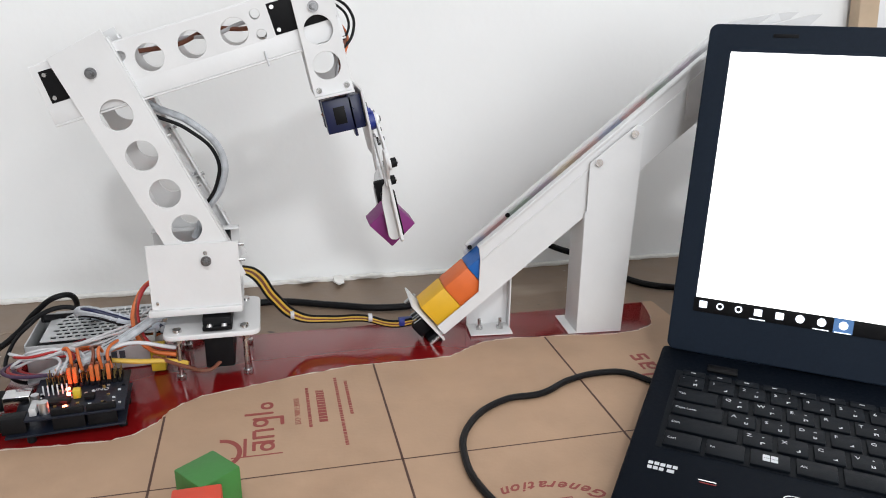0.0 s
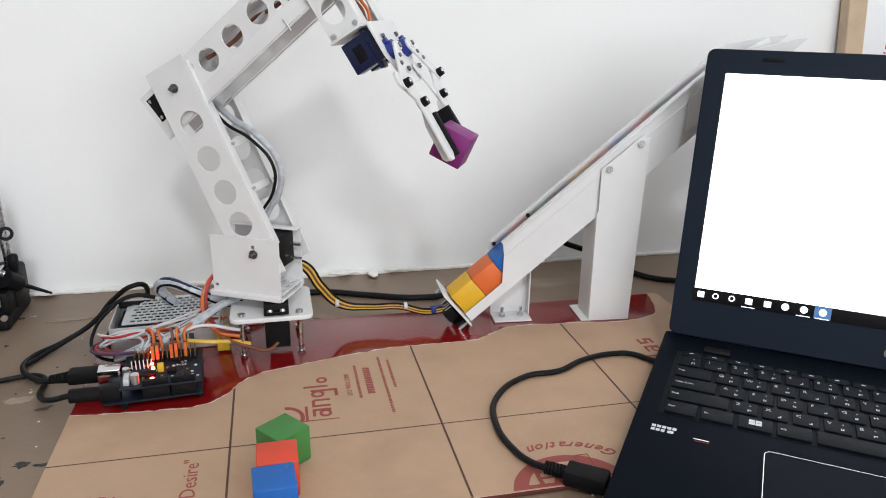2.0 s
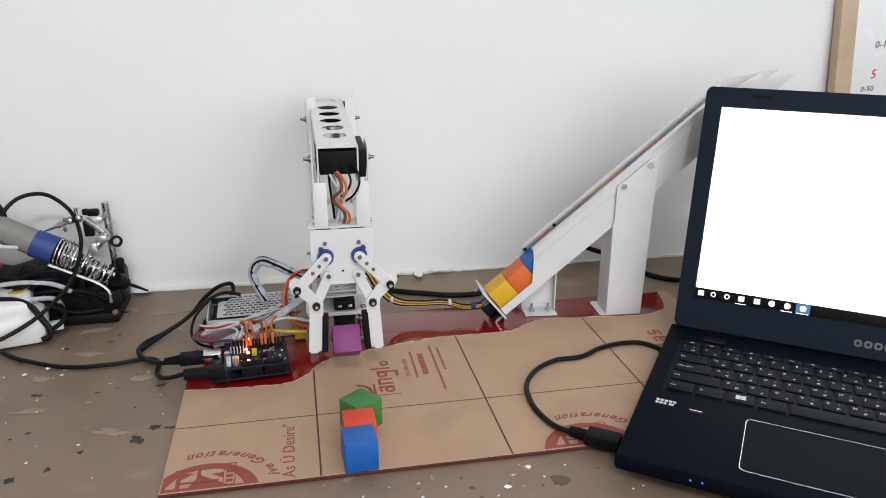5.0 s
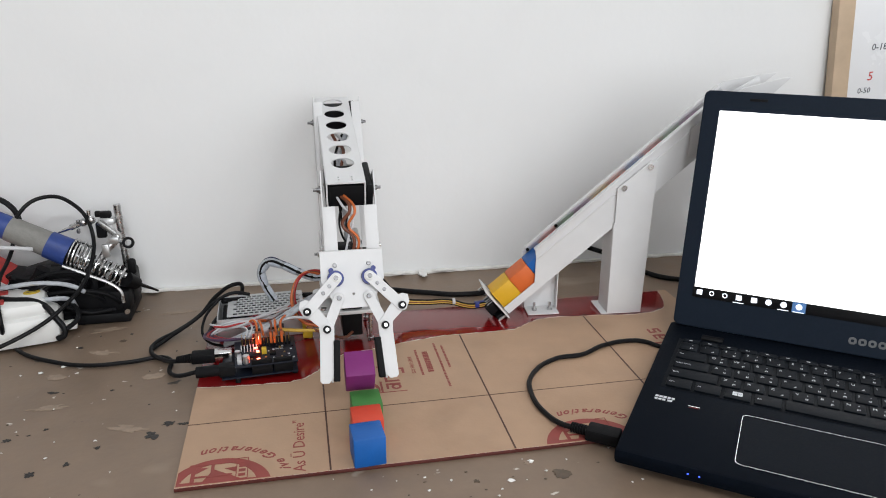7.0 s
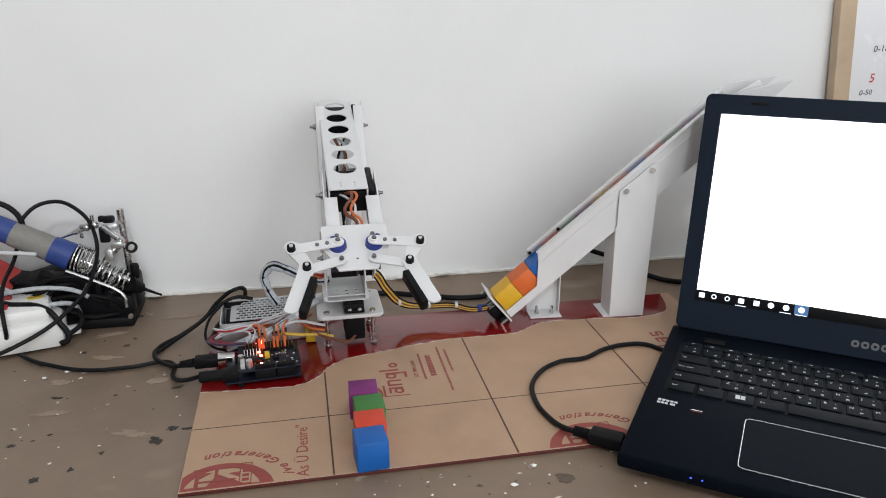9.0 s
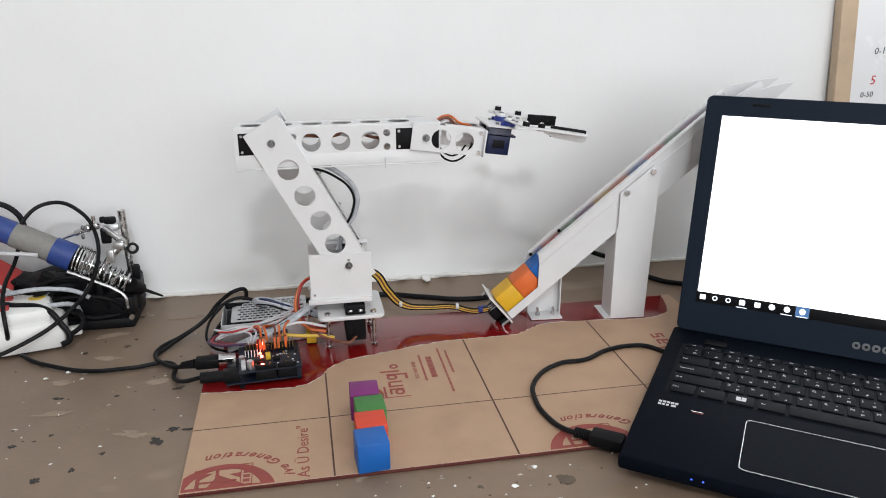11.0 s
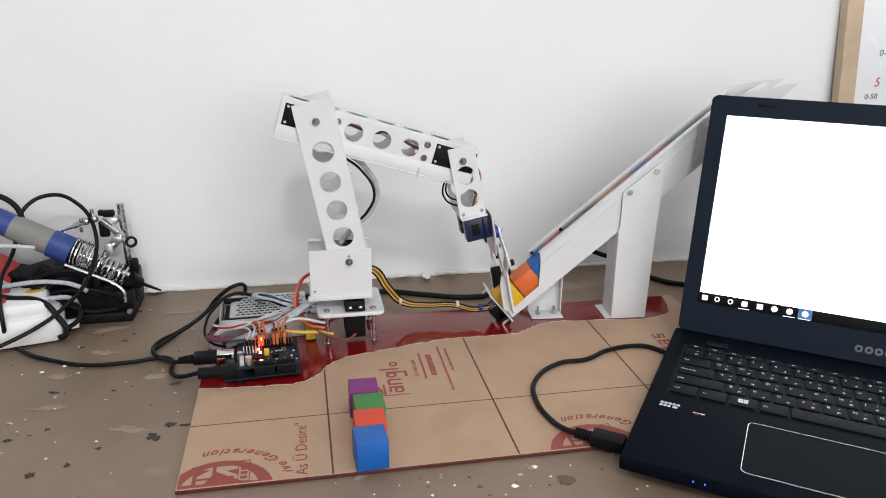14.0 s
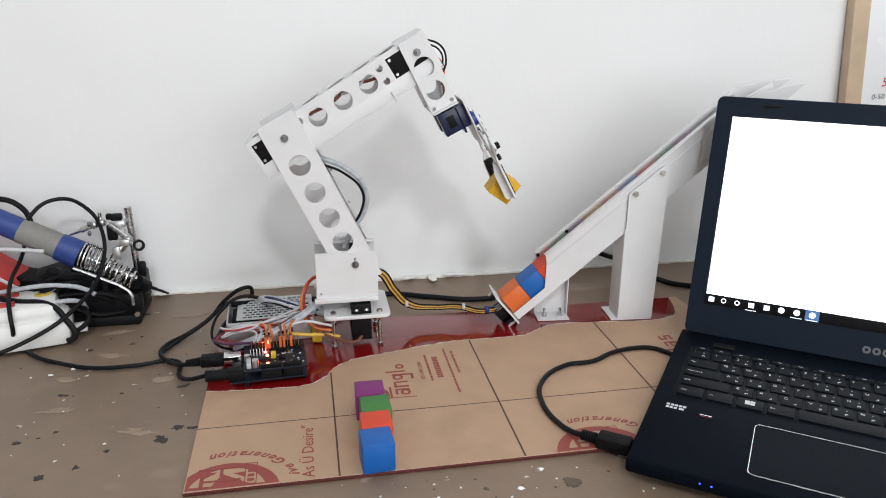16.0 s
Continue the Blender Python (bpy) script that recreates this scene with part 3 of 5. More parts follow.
    # touchpad with its bright bevelled rim
    pad = part("touchpad", plate(rounded(0.0862, 0.0127, 0.1958, 0.0843, 0.0045), 0.0006, bevel=0.0002), LAPTOP, body, "", pose(-0.003, 0, H + 0.0003))
    part("touchpad_rim", plate(rounded(0.0855, 0.012, 0.1965, 0.0850, 0.005), 0.0006, [rounded(0.0860, 0.0125, 0.1960, 0.0845, 0.0046)], bevel=0.0001), SILVER, body, "bright bevelled rim", pose(-0.003, 0, H + 0.0003))
    for u, v, w, h in ((0.0135, 0.0845, 0.0165, 0.0030), (0.0135, 0.0800, 0.0095, 0.0030), (0.0240, 0.0800, 0.0050, 0.0030)):
        n = max(int(w / 0.0030), 1)
        for k in range(n):
            part("sticker_mark", boxes(((u + k * w / n, v, 0), (u + (k + 0.78) * w / n, v + h, 0.0001))), LEGEND, body, "", pose(0, 0, H + 0.0002))
    part("sticker_mark", boxes(((0.0405, 0.0800, 0), (0.0500, 0.0808, 0.0001))), SILVER, body, "", pose(0, 0, H + 0.0002))
    part("sticker_mark", boxes(((0.0415, 0.0780, 0), (0.0500, 0.0785, 0.0001))), WIRER, body, "", pose(0, 0, H + 0.0002))
    for u in (0.0535, 0.0615):
        part("status_light", boxes(((u - 0.0006, V0 - 0.0004, 0.0160), (u + 0.0006, V0 + 0.001, 0.0170), 0.0002)), LEDB, body, "small lit blue light")
    part("side_port", boxes(((-0.0004, 0.045, 0.0115), (0.004, 0.0585, 0.0175), 0.0004)), CHROME, body, "bright port opening")
    part("side_port", boxes(((-0.0004, 0.072, 0.0115), (0.004, 0.0855, 0.0175), 0.0004)), CHROME, body, "bright port opening")
    lid_shape = plate(rounded(0.0, 0.0, W, 0.2352, 0.006), 0.0065, bevel=0.0010)
    lid_shape.transform(pose(0, 0, -0.00325))
    # lid, hinged at the back and tilted 20 degrees past upright
    lid = part("lid", lid_shape, LITLID, t, "", pose(0.003, 0.238, H + 0.001, 77, 0, 0))
    part("hinge", rods(((0.025, 0.241, H - 0.003), (0.075, 0.241, H - 0.003), 0.004)), LAPTOP, t)
    part("hinge", rods(((0.305, 0.241, H - 0.003), (0.355, 0.241, H - 0.003), 0.004)), LAPTOP, t)
    part("hinge_cover", boxes(((0.034, 0.212, H), (0.054, 0.222, H + 0.002), 0.0008)), BLACK, t)
    part("screen", boxes(((0.0160, 0.0412, 0), (0.3645, 0.2160, 0.0006), 0.0001)), SCREEN, lid, "glowing blank white screen", pose(0, 0, 0.0002))
    bar = part("taskbar", boxes(((0.0160, 0.0360, 0), (0.3645, 0.0465, 0.0005), 0.0001)), BLACK, lid, "dark taskbar with small lit icons", pose(-0.001, -0.0053, 0.0002))
    for n, u in enumerate((0.0225, 0.034, 0.0465, 0.0595, 0.0735, 0.0865, 0.100, 0.1135)):
        if n == 7:
            part("icon_tile", boxes(((u - 0.006, 0.0364, 0.0005), (u + 0.006, 0.0463, 0.0007))), ICONB, bar)
        if n in (0, 3, 4):
            sh = rounded(u - 0.0027, 0.0392, u + 0.0027, 0.0442, 0.0006)
            part("icon", plate(sh, 0.0004, bevel=0.0001), ICON, bar, "", pose(0, 0, 0.0010))
        elif n in (1, 2):
            part("icon", plate(ring(u, 0.0418, 0.0025, 16), 0.0004, [ring(u, 0.0418, 0.0015, 16)], bevel=0.0001), ICON, bar, "", pose(0, 0, 0.0010))
        else:
            part("icon", plate(ring(u, 0.0418, 0.0029, 16), 0.0004, bevel=0.0001), ICON, bar, "", pose(0, 0, 0.0010))
        if n in (3, 6, 7):
            part("icon_line", boxes(((u - 0.005, 0.0364, 0.0008), (u + 0.005, 0.0371, 0.001))), ICON, bar)
    for n in range(4):
        part("lid_badge", plate(rounded(0.158 + n * 0.0082, 0.0118, 0.1648 + n * 0.0082, 0.0185, 0.0028), 0.0005, [rounded(0.160 + n * 0.0082, 0.0138, 0.1628 + n * 0.0082, 0.0165, 0.001)], bevel=0.0001), BADGE, lid, "", pose(0, -0.002, 0.0003))
    for u in (0.05, 0.19, 0.33):
        part("lid_bumper", boxes(((u - 0.008, 0.2265, 0), (u + 0.008, 0.229, 0.0006), 0.0002)), RUBBER, lid)
    return t


def laptop_cable():
    t = thing("usb_cable", "black USB cable looping from the laptop across the sheet", "cable")
    part("cord", tube([(0.350, 0.030, 0.0062), (0.3334, 0.0573, 0.0062), (0.3235, 0.0692, 0.0062), (0.3094, 0.0729, 0.0062), (0.280, 0.0677, 0.0062), (0.2522, 0.0530, 0.0062), (0.2242, 0.0500, 0.0062), (0.191, 0.022, 0.0062), (0.1805, -0.012, 0.0062),
                        (0.1835, -0.046, 0.0062), (0.1905, -0.064, 0.0075), (0.2005, -0.0755, 0.0095)], 0.0023), CABLE, t)
    a = Vector((0.1955, -0.0705, 0.0088))
    b = Vector((0.2250, -0.0935, 0.0095))
    w = (b - a).normalized()
    relief = part("strain_relief", rods((a, a + w * 0.014, 0.0032)), RUBBER, t)
    for k in range(6):
        part("rib", rods((a + w * (0.0022 * k), a + w * (0.0022 * k + 0.0014), 0.0043)), RUBBER, relief)
    m = Matrix.Translation(a + w * 0.013) @ w.to_track_quat("X", "Z").to_matrix().to_4x4()
    part("plug", boxes(((0, -0.0078, -0.0052), (0.027, 0.0078, 0.0052), 0.002)), RUBBER, t, "", m)
    return t


# ---- the blocks ----
SIDE = 0.0245


def block(colour, mat_, where):
    me = bpy.data.meshes.new("block")
    bm = boxes(((-SIDE / 2, -SIDE / 2, -SIDE / 2), (SIDE / 2, SIDE / 2, SIDE / 2), 0.0009))
    bm.to_mesh(me)
    bm.free()
    me.materials.append(mat_)
    smooth_mesh(me)
    return tagged(new(colour + "_block", me), "%s painted wooden cube %s" % (colour, where), "block", "wooden blocks")


# ---- the ramp ----
RAMP = pose(0.2055, 0.1700, 0.0187, 0, 0, -2.5) @ pose(0, 0, 0, 0, -40.0, 0)  # x runs up the chute, z out of its floor
RW = 0.0135
DIP = -0.003


def ramp():
    t = thing("block_ramp", "white painted sheet-metal chute on two legs, holding coloured blocks", "ramp")
    L = 0.325
    part("chute", boxes(((-0.004, -RW, DIP - 0.0016), (L, RW, DIP - 0.0002), 0.0003)), WHITE, t, "", RAMP)
    front = [(-0.0048, -0.0088), (L + 0.004, -0.0088), (L - 0.012, 0.0290), (0.0620, 0.0290), (0.0572, 0.0215), (0.0388, 0.0006), (-0.0048, 0.0006)]
    part("side_panel", plate(front, 0.0014, bevel=0.0004), WHITE, t, "", RAMP @ pose(0, -RW - 0.0010, 0) @ XZ)
    part("side_rim", boxes(((0.0620, -RW - 0.0034, 0.0286), (L - 0.012, -RW + 0.0034, 0.0312), 0.0009)), WHITE, t, "", RAMP)
    part("side_crease", boxes(((0.058, -RW - 0.0024, 0.0190), (L - 0.010, -RW - 0.0015, 0.0208), 0.0004)), WHITE, t, "", RAMP)
    back = [(0.042, -0.0088), (L, -0.0088), (L, 0.0262), (0.0640, 0.0262), (0.0500, 0.0250), (0.042, 0.010)]
    part("side_panel", plate(back, 0.0014), WHITE, t, "", RAMP @ pose(0, RW + 0.0010, 0) @ XZ)
    part("guard_strip", boxes(((0.0560, -0.0005, -0.0090), (L, 0.0005, 0.0030), 0.0003)), GUARD, t, "bare metal guard strip", RAMP @ pose(0, RW - 0.0012, 0.0225, 2, 0, 0))
    part("guard_rim", boxes(((0.0540, RW - 0.0026, 0.0240), (L, RW + 0.0036, 0.0284), 0.0020)), WHITE, t, "", RAMP)
    for x in (0.0560, 0.0965):
        part("screw", rods(((x, RW - 0.0005, 0.0238), (x, RW - 0.0042, 0.0250), 0.0019)), BLACK, t, "", RAMP)
    # flared mouth at the top end
    up = pose(0.2055, 0.1700, 0.0, 0, 0, -2.5)
    part("mouth_panel", plate([(0.190, 0.178), (0.235, 0.205), (0.272, 0.238), (0.2957, 0.2590), (0.2850, 0.2580), (0.2440, 0.2490), (0.228, 0.2400), (0.190, 0.2075)], 0.0014), WHITE, t, "", up @ pose(0, -RW - 0.0030, 0) @ XZ)
    part("mouth_panel", plate([(0.200, 0.190), (0.235, 0.210), (0.270, 0.238), (0.2990, 0.2600), (0.2800, 0.2585), (0.2380, 0.2520), (0.2182, 0.2350), (0.200, 0.2200)], 0.0014), WHITE, t, "", up @ pose(0, RW + 0.0032, 0) @ XZ)
    part("mouth_floor", boxes(((0, -RW - 0.002, -0.0006), (0.050, RW + 0.002, 0.0006), 0.0003)), WHITE, t, "", up @ pose(0.232, 0, 0.2165, 0, -38, 0))
    part("mouth_rib", boxes(((0, -0.0040, 0.0), (0.046, -0.0025, 0.012), 0.0004)), WHITE, t, "", up @ pose(0.232, 0, 0.2260, 0, -30, 0))
    # stop plate across the foot of the chute, with its little sensor
    stop = part("stop_plate", boxes(((-0.0078, -0.0215, -0.0100), (-0.0062, 0.0190, 0.0310), 0.0005)), WHITE, t, "", RAMP)
    sensor = part("sensor", boxes(((-0.0086, -0.0165, -0.005), (-0.0079, 0.0165, 0.018), 0.0003)), PCB, t, "dark sensor board behind the stop plate", RAMP)
    part("sensor_eye", boxes(((-0.021, -0.012, 0.000), (-0.0095, 0.010, 0.013), 0.002)), BLACK, sensor)
    part("sensor_eye", boxes(((-0.0185, -0.0155, -0.014), (-0.0095, 0.006, -0.002), 0.0015)), BLACK, sensor)
    part("trim_pot", boxes(((-0.016, 0.0105, 0.002), (-0.0095, 0.0165, 0.010), 0.0008)), BLUEHORN, sensor)
    for y, zz in ((-0.014, 0.015), (-0.0095, 0.0155), (-0.005, 0.0155), (0.013, 0.014), (-0.0155, -0.006), (0.012, -0.003), (0.0, 0.0165)):
        part("sensor_pin", rods(((-0.0086, y, zz), (-0.0165, y - 0.001, zz + 0.001), 0.0006, 0.0006, 8)), BOLT, sensor)
    for y in (-0.013, 0.004):
        part("sensor_leg", rods(((-0.0150, y, -0.012), (-0.0240, y - 0.002, -0.0165), 0.0013, 0.0010, 8)), BLACK, sensor)
    part("screw", rods(((-0.0045, -0.018, -0.006), (-0.018, -0.018, -0.006), 0.0014)), STEEL, t, "", RAMP)
    part("screw", rods(((-0.0045, 0.016, 0.022), (-0.0155, 0.016, 0.022), 0.0014)), STEEL, t, "", RAMP)
    # low leg: an angle bracket bolted to the sheet
    yaw = pose(0, 0, 0, 0, 0, -5.0)
    low = pose(0.2300, 0.1585, 0.0031) @ yaw
    part("low_leg", plate([(0.0, 0.0), (0.0355, 0.0), (0.0355, 0.0560), (0.0, 0.0255)], 0.0013), WHITE, t, "", low @ pose(0, 0.022, 0) @ XZ)
    part("low_leg_foot", boxes(((0, 0.0, 0), (0.0355, 0.023, 0.0014), 0.0005)), WHITE, t, "", low)
    part("low_leg_flange", boxes(((0.0342, 0.012, 0.0014), (0.0355, 0.0215, 0.052), 0.0004)), WHITE, t, "", low)
    for x in (0.009, 0.0265):
        bolt = part("bolt", rods(((x, 0.011, 0.0014), (x, 0.011, 0.0042), 0.0031, 0.0031, 6)), STEEL, t, "", low)
        part("bolt_end", rods(((x, 0.011, 0.0042), (x, 0.011, 0.0105), 0.0014)), STEEL, bolt)
    # tall leg: folded channel, its top cut along the chute
    hi = pose(0.3178, 0.1472, 0.0031) @ pose(0, 0, 0, 0, 0, -4.0)
    w = 0.039
    part("tall_leg", plate([(0, 0), (w, 0), (0.0425, 0.134), (0.0430, 0.1715), (0.0370, 0.1735), (0.0012, 0.1440), (0.0012, 0.106), (0.0, 0.104)], 0.0014, bevel=0.0004), WHITE, t, "", hi @ XZ)
    part("tall_leg_flange", boxes(((w - 0.0012, 0.0008, 0.0), (w, 0.040, 0.122), 0.0004)), WHITE, t, "", hi)
    part("tall_leg_flange", boxes(((0.0, 0.0008, 0.0), (0.0012, 0.030, 0.105), 0.0004)), WHITE, t, "", hi)
    part("tall_leg_foot", boxes(((-0.007, -0.001, -0.0001), (w, 0.036, 0.0010), 0.0004)), WHITE, t, "", hi)
    for x, zz in ((0.0080, 0.1445), (0.0350, 0.1665)):
        part("screw", rods(((x, 0.0, zz), (x, -0.0028, zz), 0.0030)), CHROME, t, "", hi)
    return t


# ---- the robot arm ----
AX, AY, AZ = 0.0302, 0.158, 0.0033
DROP = 0.0025
SZ = 0.0937 - DROP - AZ
L1, L2 = 0.1411, 0.1455


def pivot_screw(parent, x, y, z, out=-1, r=0.0036):
    return part("pivot_screw", rods(((x, y, z), (x, y + out * 0.0012, z), r, r, 20), ((x, y + out * 0.0012, z), (x, y + out * 0.0030, z), r * 0.66, r * 0.60, 16), ((x, y + out * 0.0030, z), (x, y + out * 0.0062, z), r * 0.42, r * 0.38, 12)), BOLT, parent, "dark steel pivot screw and washer")


def robot():
    t = thing("robot_arm", "white painted sheet-metal robot arm with black servos on a bolted base", "robot arm", pose(AX, AY, AZ))
    base = part("base_plate", plate(rounded(-0.0335, -0.0335, 0.0335, 0.0335, 0.007), 0.004, [ring(0.0, 0.0, 0.004)], bevel=0.0008), WHITE, t, "", pose(0, 0, 0.0350))
    for x, y in ((-0.024, -0.026), (0.0225, -0.026), (-0.024, 0.026), (0.0225, 0.026)):
        part("standoff", rods(((x, y, 0.003), (x, y, 0.033), 0.0019), ((x, y, 0.0), (x, y, 0.0032), 0.0036, 0.0036, 6), ((x, y, 0.029), (x, y, 0.033), 0.0034, 0.0034, 6)), STEEL, t)
        part("bolt_head", rods(((x, y, 0.037), (x, y, 0.0392), 0.0034, 0.0030, 16)), CHROME, t)
    sv = part("base_servo", boxes(((-0.006, -0.029, 0.008), (0.014, 0.012, 0.0470), 0.0009), ((-0.006, -0.0325, 0.0385), (0.014, -0.029, 0.0415), 0.0005)), BLACK, t)
    for x in (-0.001, 0.009):
        part("servo_screw", rods(((x, -0.0325, 0.0415), (x, -0.0318, 0.0435), 0.0022, 0.0018, 12)), STEEL, sv)
    part("servo_horn", rods(((0.0, 0.0, 0.047), (0.0, 0.0, 0.0505), 0.010)), BLACK, t)
    part("servo_lead", tube([(0.004, -0.028, 0.012), (-0.004, -0.034, 0.009), (-0.020, -0.031, 0.012), (-0.042, -0.024, 0.019)], 0.0014), WIREB, t)

    # turntable bracket
    tb = part("turntable_bracket", boxes(((-0.040, -0.0222, 0.0505), (0.0225, 0.0165, 0.0520), 0.0005)), WHITE, t)
    wall = [(-0.039, 0.0), (0.0222, 0.0), (0.0222, 0.0475), (-0.039, 0.0475)]
    part("bracket_wall", plate(wall, 0.0014), WHITE, tb, "", pose(0, -0.0225, 0.0560) @ XZ)
    part("bracket_wall", plate(wall, 0.0014), WHITE, tb, "", pose(0, 0.0168, 0.0560) @ XZ)
    part("bracket_rim", boxes(((-0.039, 0.0090, 0.1025), (0.0222, 0.0172, 0.1038), 0.0004)), WHITE, tb)
    part("bracket_lip", boxes(((-0.0415, -0.0259, 0.0512), (0.0222, -0.0217, 0.0562), 0.0008)), WHITE, tb)
    part("bracket_lip", boxes(((-0.0415, 0.0160, 0.0512), (0.0222, 0.0202, 0.0562), 0.0008)), WHITE, tb)
    part("bracket_floor", plate(rounded(-0.039, -0.0216, 0.0222, 0.016, 0.001), 0.0012, [ring(x, y, 0.0022, 14) for x in (0.008, 0.017) for y in (-0.012, -0.002, 0.008)]), WHITE, tb, "", pose(0, 0, 0.0565))
    pivot_screw(tb, 0.0, -0.0233, SZ + DROP)
    part("rivet", rods(((-0.035, -0.0230, 0.061), (-0.035, -0.0241, 0.061), 0.0013, 0.0011, 10)), STEEL, tb)
    part("rivet", rods(((0.0, -0.0230, SZ + DROP + 0.006), (0.0, -0.0241, SZ + DROP + 0.006), 0.0016, 0.0014, 10)), STEEL, tb)
    part("shoulder_servo", boxes(((-0.010, -0.0165, 0.0740), (0.010, 0.0158, 0.1010), 0.001), ((-0.010, 0.0178, 0.0740), (0.010, 0.0245, 0.1010), 0.0006)), BLACK, tb, "", pose(0.006, 0, 0))
    for y, zz in ((0.010, 0.0785), (0.010, 0.0905)):
        part("servo_screw", rods(((0.016, y, zz), (0.025, y, zz), 0.0013, 0.0013, 10)), STEEL, tb)

    # upper arm: two perforated cheeks and two spacers
    ua = part("upper_arm", boxes(((0.045, -0.0200, -0.016), (0.051, 0.0258, -0.0148), 0.0003)), WHITE, t)
    me = plate([(-0.022, -0.0188), (L1 + 0.0205, -0.0188), (L1 + 0.0182, 0.0188), (-0.022, 0.0188)], 0.0014, [ring(x, 0, 0.0100, 28) for x in (0.0260, 0.0537, 0.0824, 0.1120)])
    part("cheek", me, WHITE, ua, "", pose(0, -0.0208, 0) @ XZ)
    c2 = new("cheek", me)
    c2.parent, c2.matrix_basis = ua, pose(0, 0.0265, 0) @ XZ
    for y in (-0.0165, 0.0222):
        part("cheek_fold", boxes(((0.0, y - 0.0045, -0.0200), (L1 + 0.015, y + 0.0045, -0.0188), 0.0004)), WHITE, ua)
    part("spacer", boxes(((0.083, -0.0200, -0.016), (0.089, 0.0258, -0.0148), 0.0003)), WHITE, ua)
    for x in (0.048, 0.086):
        for y in (-0.014, 0.021):
            part("spacer_screw", rods(((x, y, -0.0148), (x, y, -0.0222), 0.0013, 0.0013, 10)), STEEL, ua)
    pivot_screw(ua, L1, -0.0215, 0)
    pivot_screw(ua, L1, 0.0272, 0, 1)
    part("cable_loop", tube([(0.128, 0.012, -0.004), (0.105, 0.004, -0.0190), (0.0855, 0.0, -0.0355), (0.058, 0.0, -0.0430), (0.038, 0.002, -0.0320), (0.026, 0.004, -0.0130), (0.012, 0.004, 0.004)], 0.0026), GREYWRAP, ua, "grey spiral-wrapped cable")
    part("cable_loop", tube([(0.128, 0.008, -0.002), (0.103, -0.001, -0.0150), (0.0835, -0.004, -0.0315), (0.058, -0.004, -0.0395), (0.040, -0.002, -0.0290), (0.028, 0.0, -0.0100)], 0.0013), CABLE, ua, "thin black lead")

    # boom: a folded channel with lips, pierced on three sides
    bo = part("boom", plate([(-0.034, -0.0168), (L2 + 0.0150, -0.0168), (L2 + 0.0150, 0.0168), (-0.034, 0.0168)], 0.0014,
                            [ring(x, 0, 0.0103, 28) for x in (-0.018, 0.010, 0.038, 0.066, 0.094, 0.122)] + [ring(L2 + x, y, 0.0009, 8) for x in (0.004, 0.009) for y in (-0.006, 0.006)]), WHITE, t)
    me = bo.data
    me.transform(pose(0, 0, 0.0135))
    face = [(-0.034, -0.0125), (L2 + 0.0150, -0.0125), (L2 + 0.0150, 0.0135), (-0.034, 0.0135)]
    cuts = [ring(x, -0.0012, 0.0088, 28) for x in (0.0366, 0.0643, 0.0924)] + [ring(0.1083, 0.0055, 0.0033, 16), ring(0.1083, -0.0078, 0.0033, 16), ring(0.020, 0.0045, 0.0032, 14)]
    side = plate(face, 0.0014, cuts)
    for y, s in ((-0.0168, 1), (0.0168, -1)):
        a = new("boom_side", side)
        if not side.materials:
            side.materials.append(WHITE)
            smooth_mesh(side)
        a.parent, a.matrix_basis = bo, pose(0, y, 0) @ XZ
        out = -s * 0.0016
        part("boom_lip", boxes(((-0.034, -0.0007, -0.0122), (L2 + 0.0150, 0.0007, 0.0), 0.0004), ((-0.034, min(0, out), -0.0140), (L2 + 0.0150, max(0, out), -0.0126), 0.0006)), WHITE, bo, "", pose(0, y, -0.0115, -4 * s, 0, 0))
    for x0, x1 in ((-0.0300, -0.004), (0.1170, 0.1590)):
        part("boom_servo", boxes(((x0, -0.0178, -0.0110), (x1, -0.0172, 0.0095), 0.0003)), BLACK, bo)
        for z in (-0.0080, 0.0068):
            for x in (x0 + 0.003,):
                part("servo_screw", rods(((x, -0.0178, z), (x, -0.0188, z), 0.0015, 0.0013, 10)), STEEL, bo)
        part("boom_servo", boxes(((x0 + 0.001, -0.0155, -0.0110), (x1 - 0.001, 0.0232, 0.0095), 0.001), ((x0 - 0.001, 0.0178, -0.0135), (x1 + 0.002, 0.0236, 0.0115), 0.0015)), BLACK, bo)
    part("cable_tie", rods(((0.1065, -0.019, -0.018), (0.1060, -0.020, -0.028), 0.0008, 0.0006, 8)), WIREW, bo)
    part("servo_lead", tube([(0.03, -0.006, 0.004), (0.055, 0.0, 0.001), (0.075, 0.004, 0.004), (0.10, 0.0, -0.002), (0.128, -0.004, -0.004)], 0.0016), WIREB, bo)
    part("servo_lead", tube([(0.03, -0.003, 0.002), (0.055, 0.004, 0.004), (0.078, 0.0, 0.000), (0.10, 0.004, 0.002), (0.128, 0.002, -0.006)], 0.0014), WIREW, bo)

    # wrist bracket with the gripper's deck and its two small servos
    wb = part("wrist_bracket", boxes(((0.0570, -0.0280, -0.0125), (0.0586, 0.0280, 0.0140), 0.0004)), WHITE, t)
    ch = plate([(-0.014, -0.0128), (0.0575, -0.0128), (0.0575, 0.0138), (-0.014, 0.0138)], 0.0013, [ring(0.0150, 0.0, 0.0095, 28), ring(0.0385, 0.0, 0.0092, 28)])
    part("cheek", ch, WHITE, wb, "", pose(0, -0.0215, 0) @ XZ)
    c2 = new("cheek", ch)
    c2.parent, c2.matrix_basis = wb, pose(0, 0.0252, 0) @ XZ
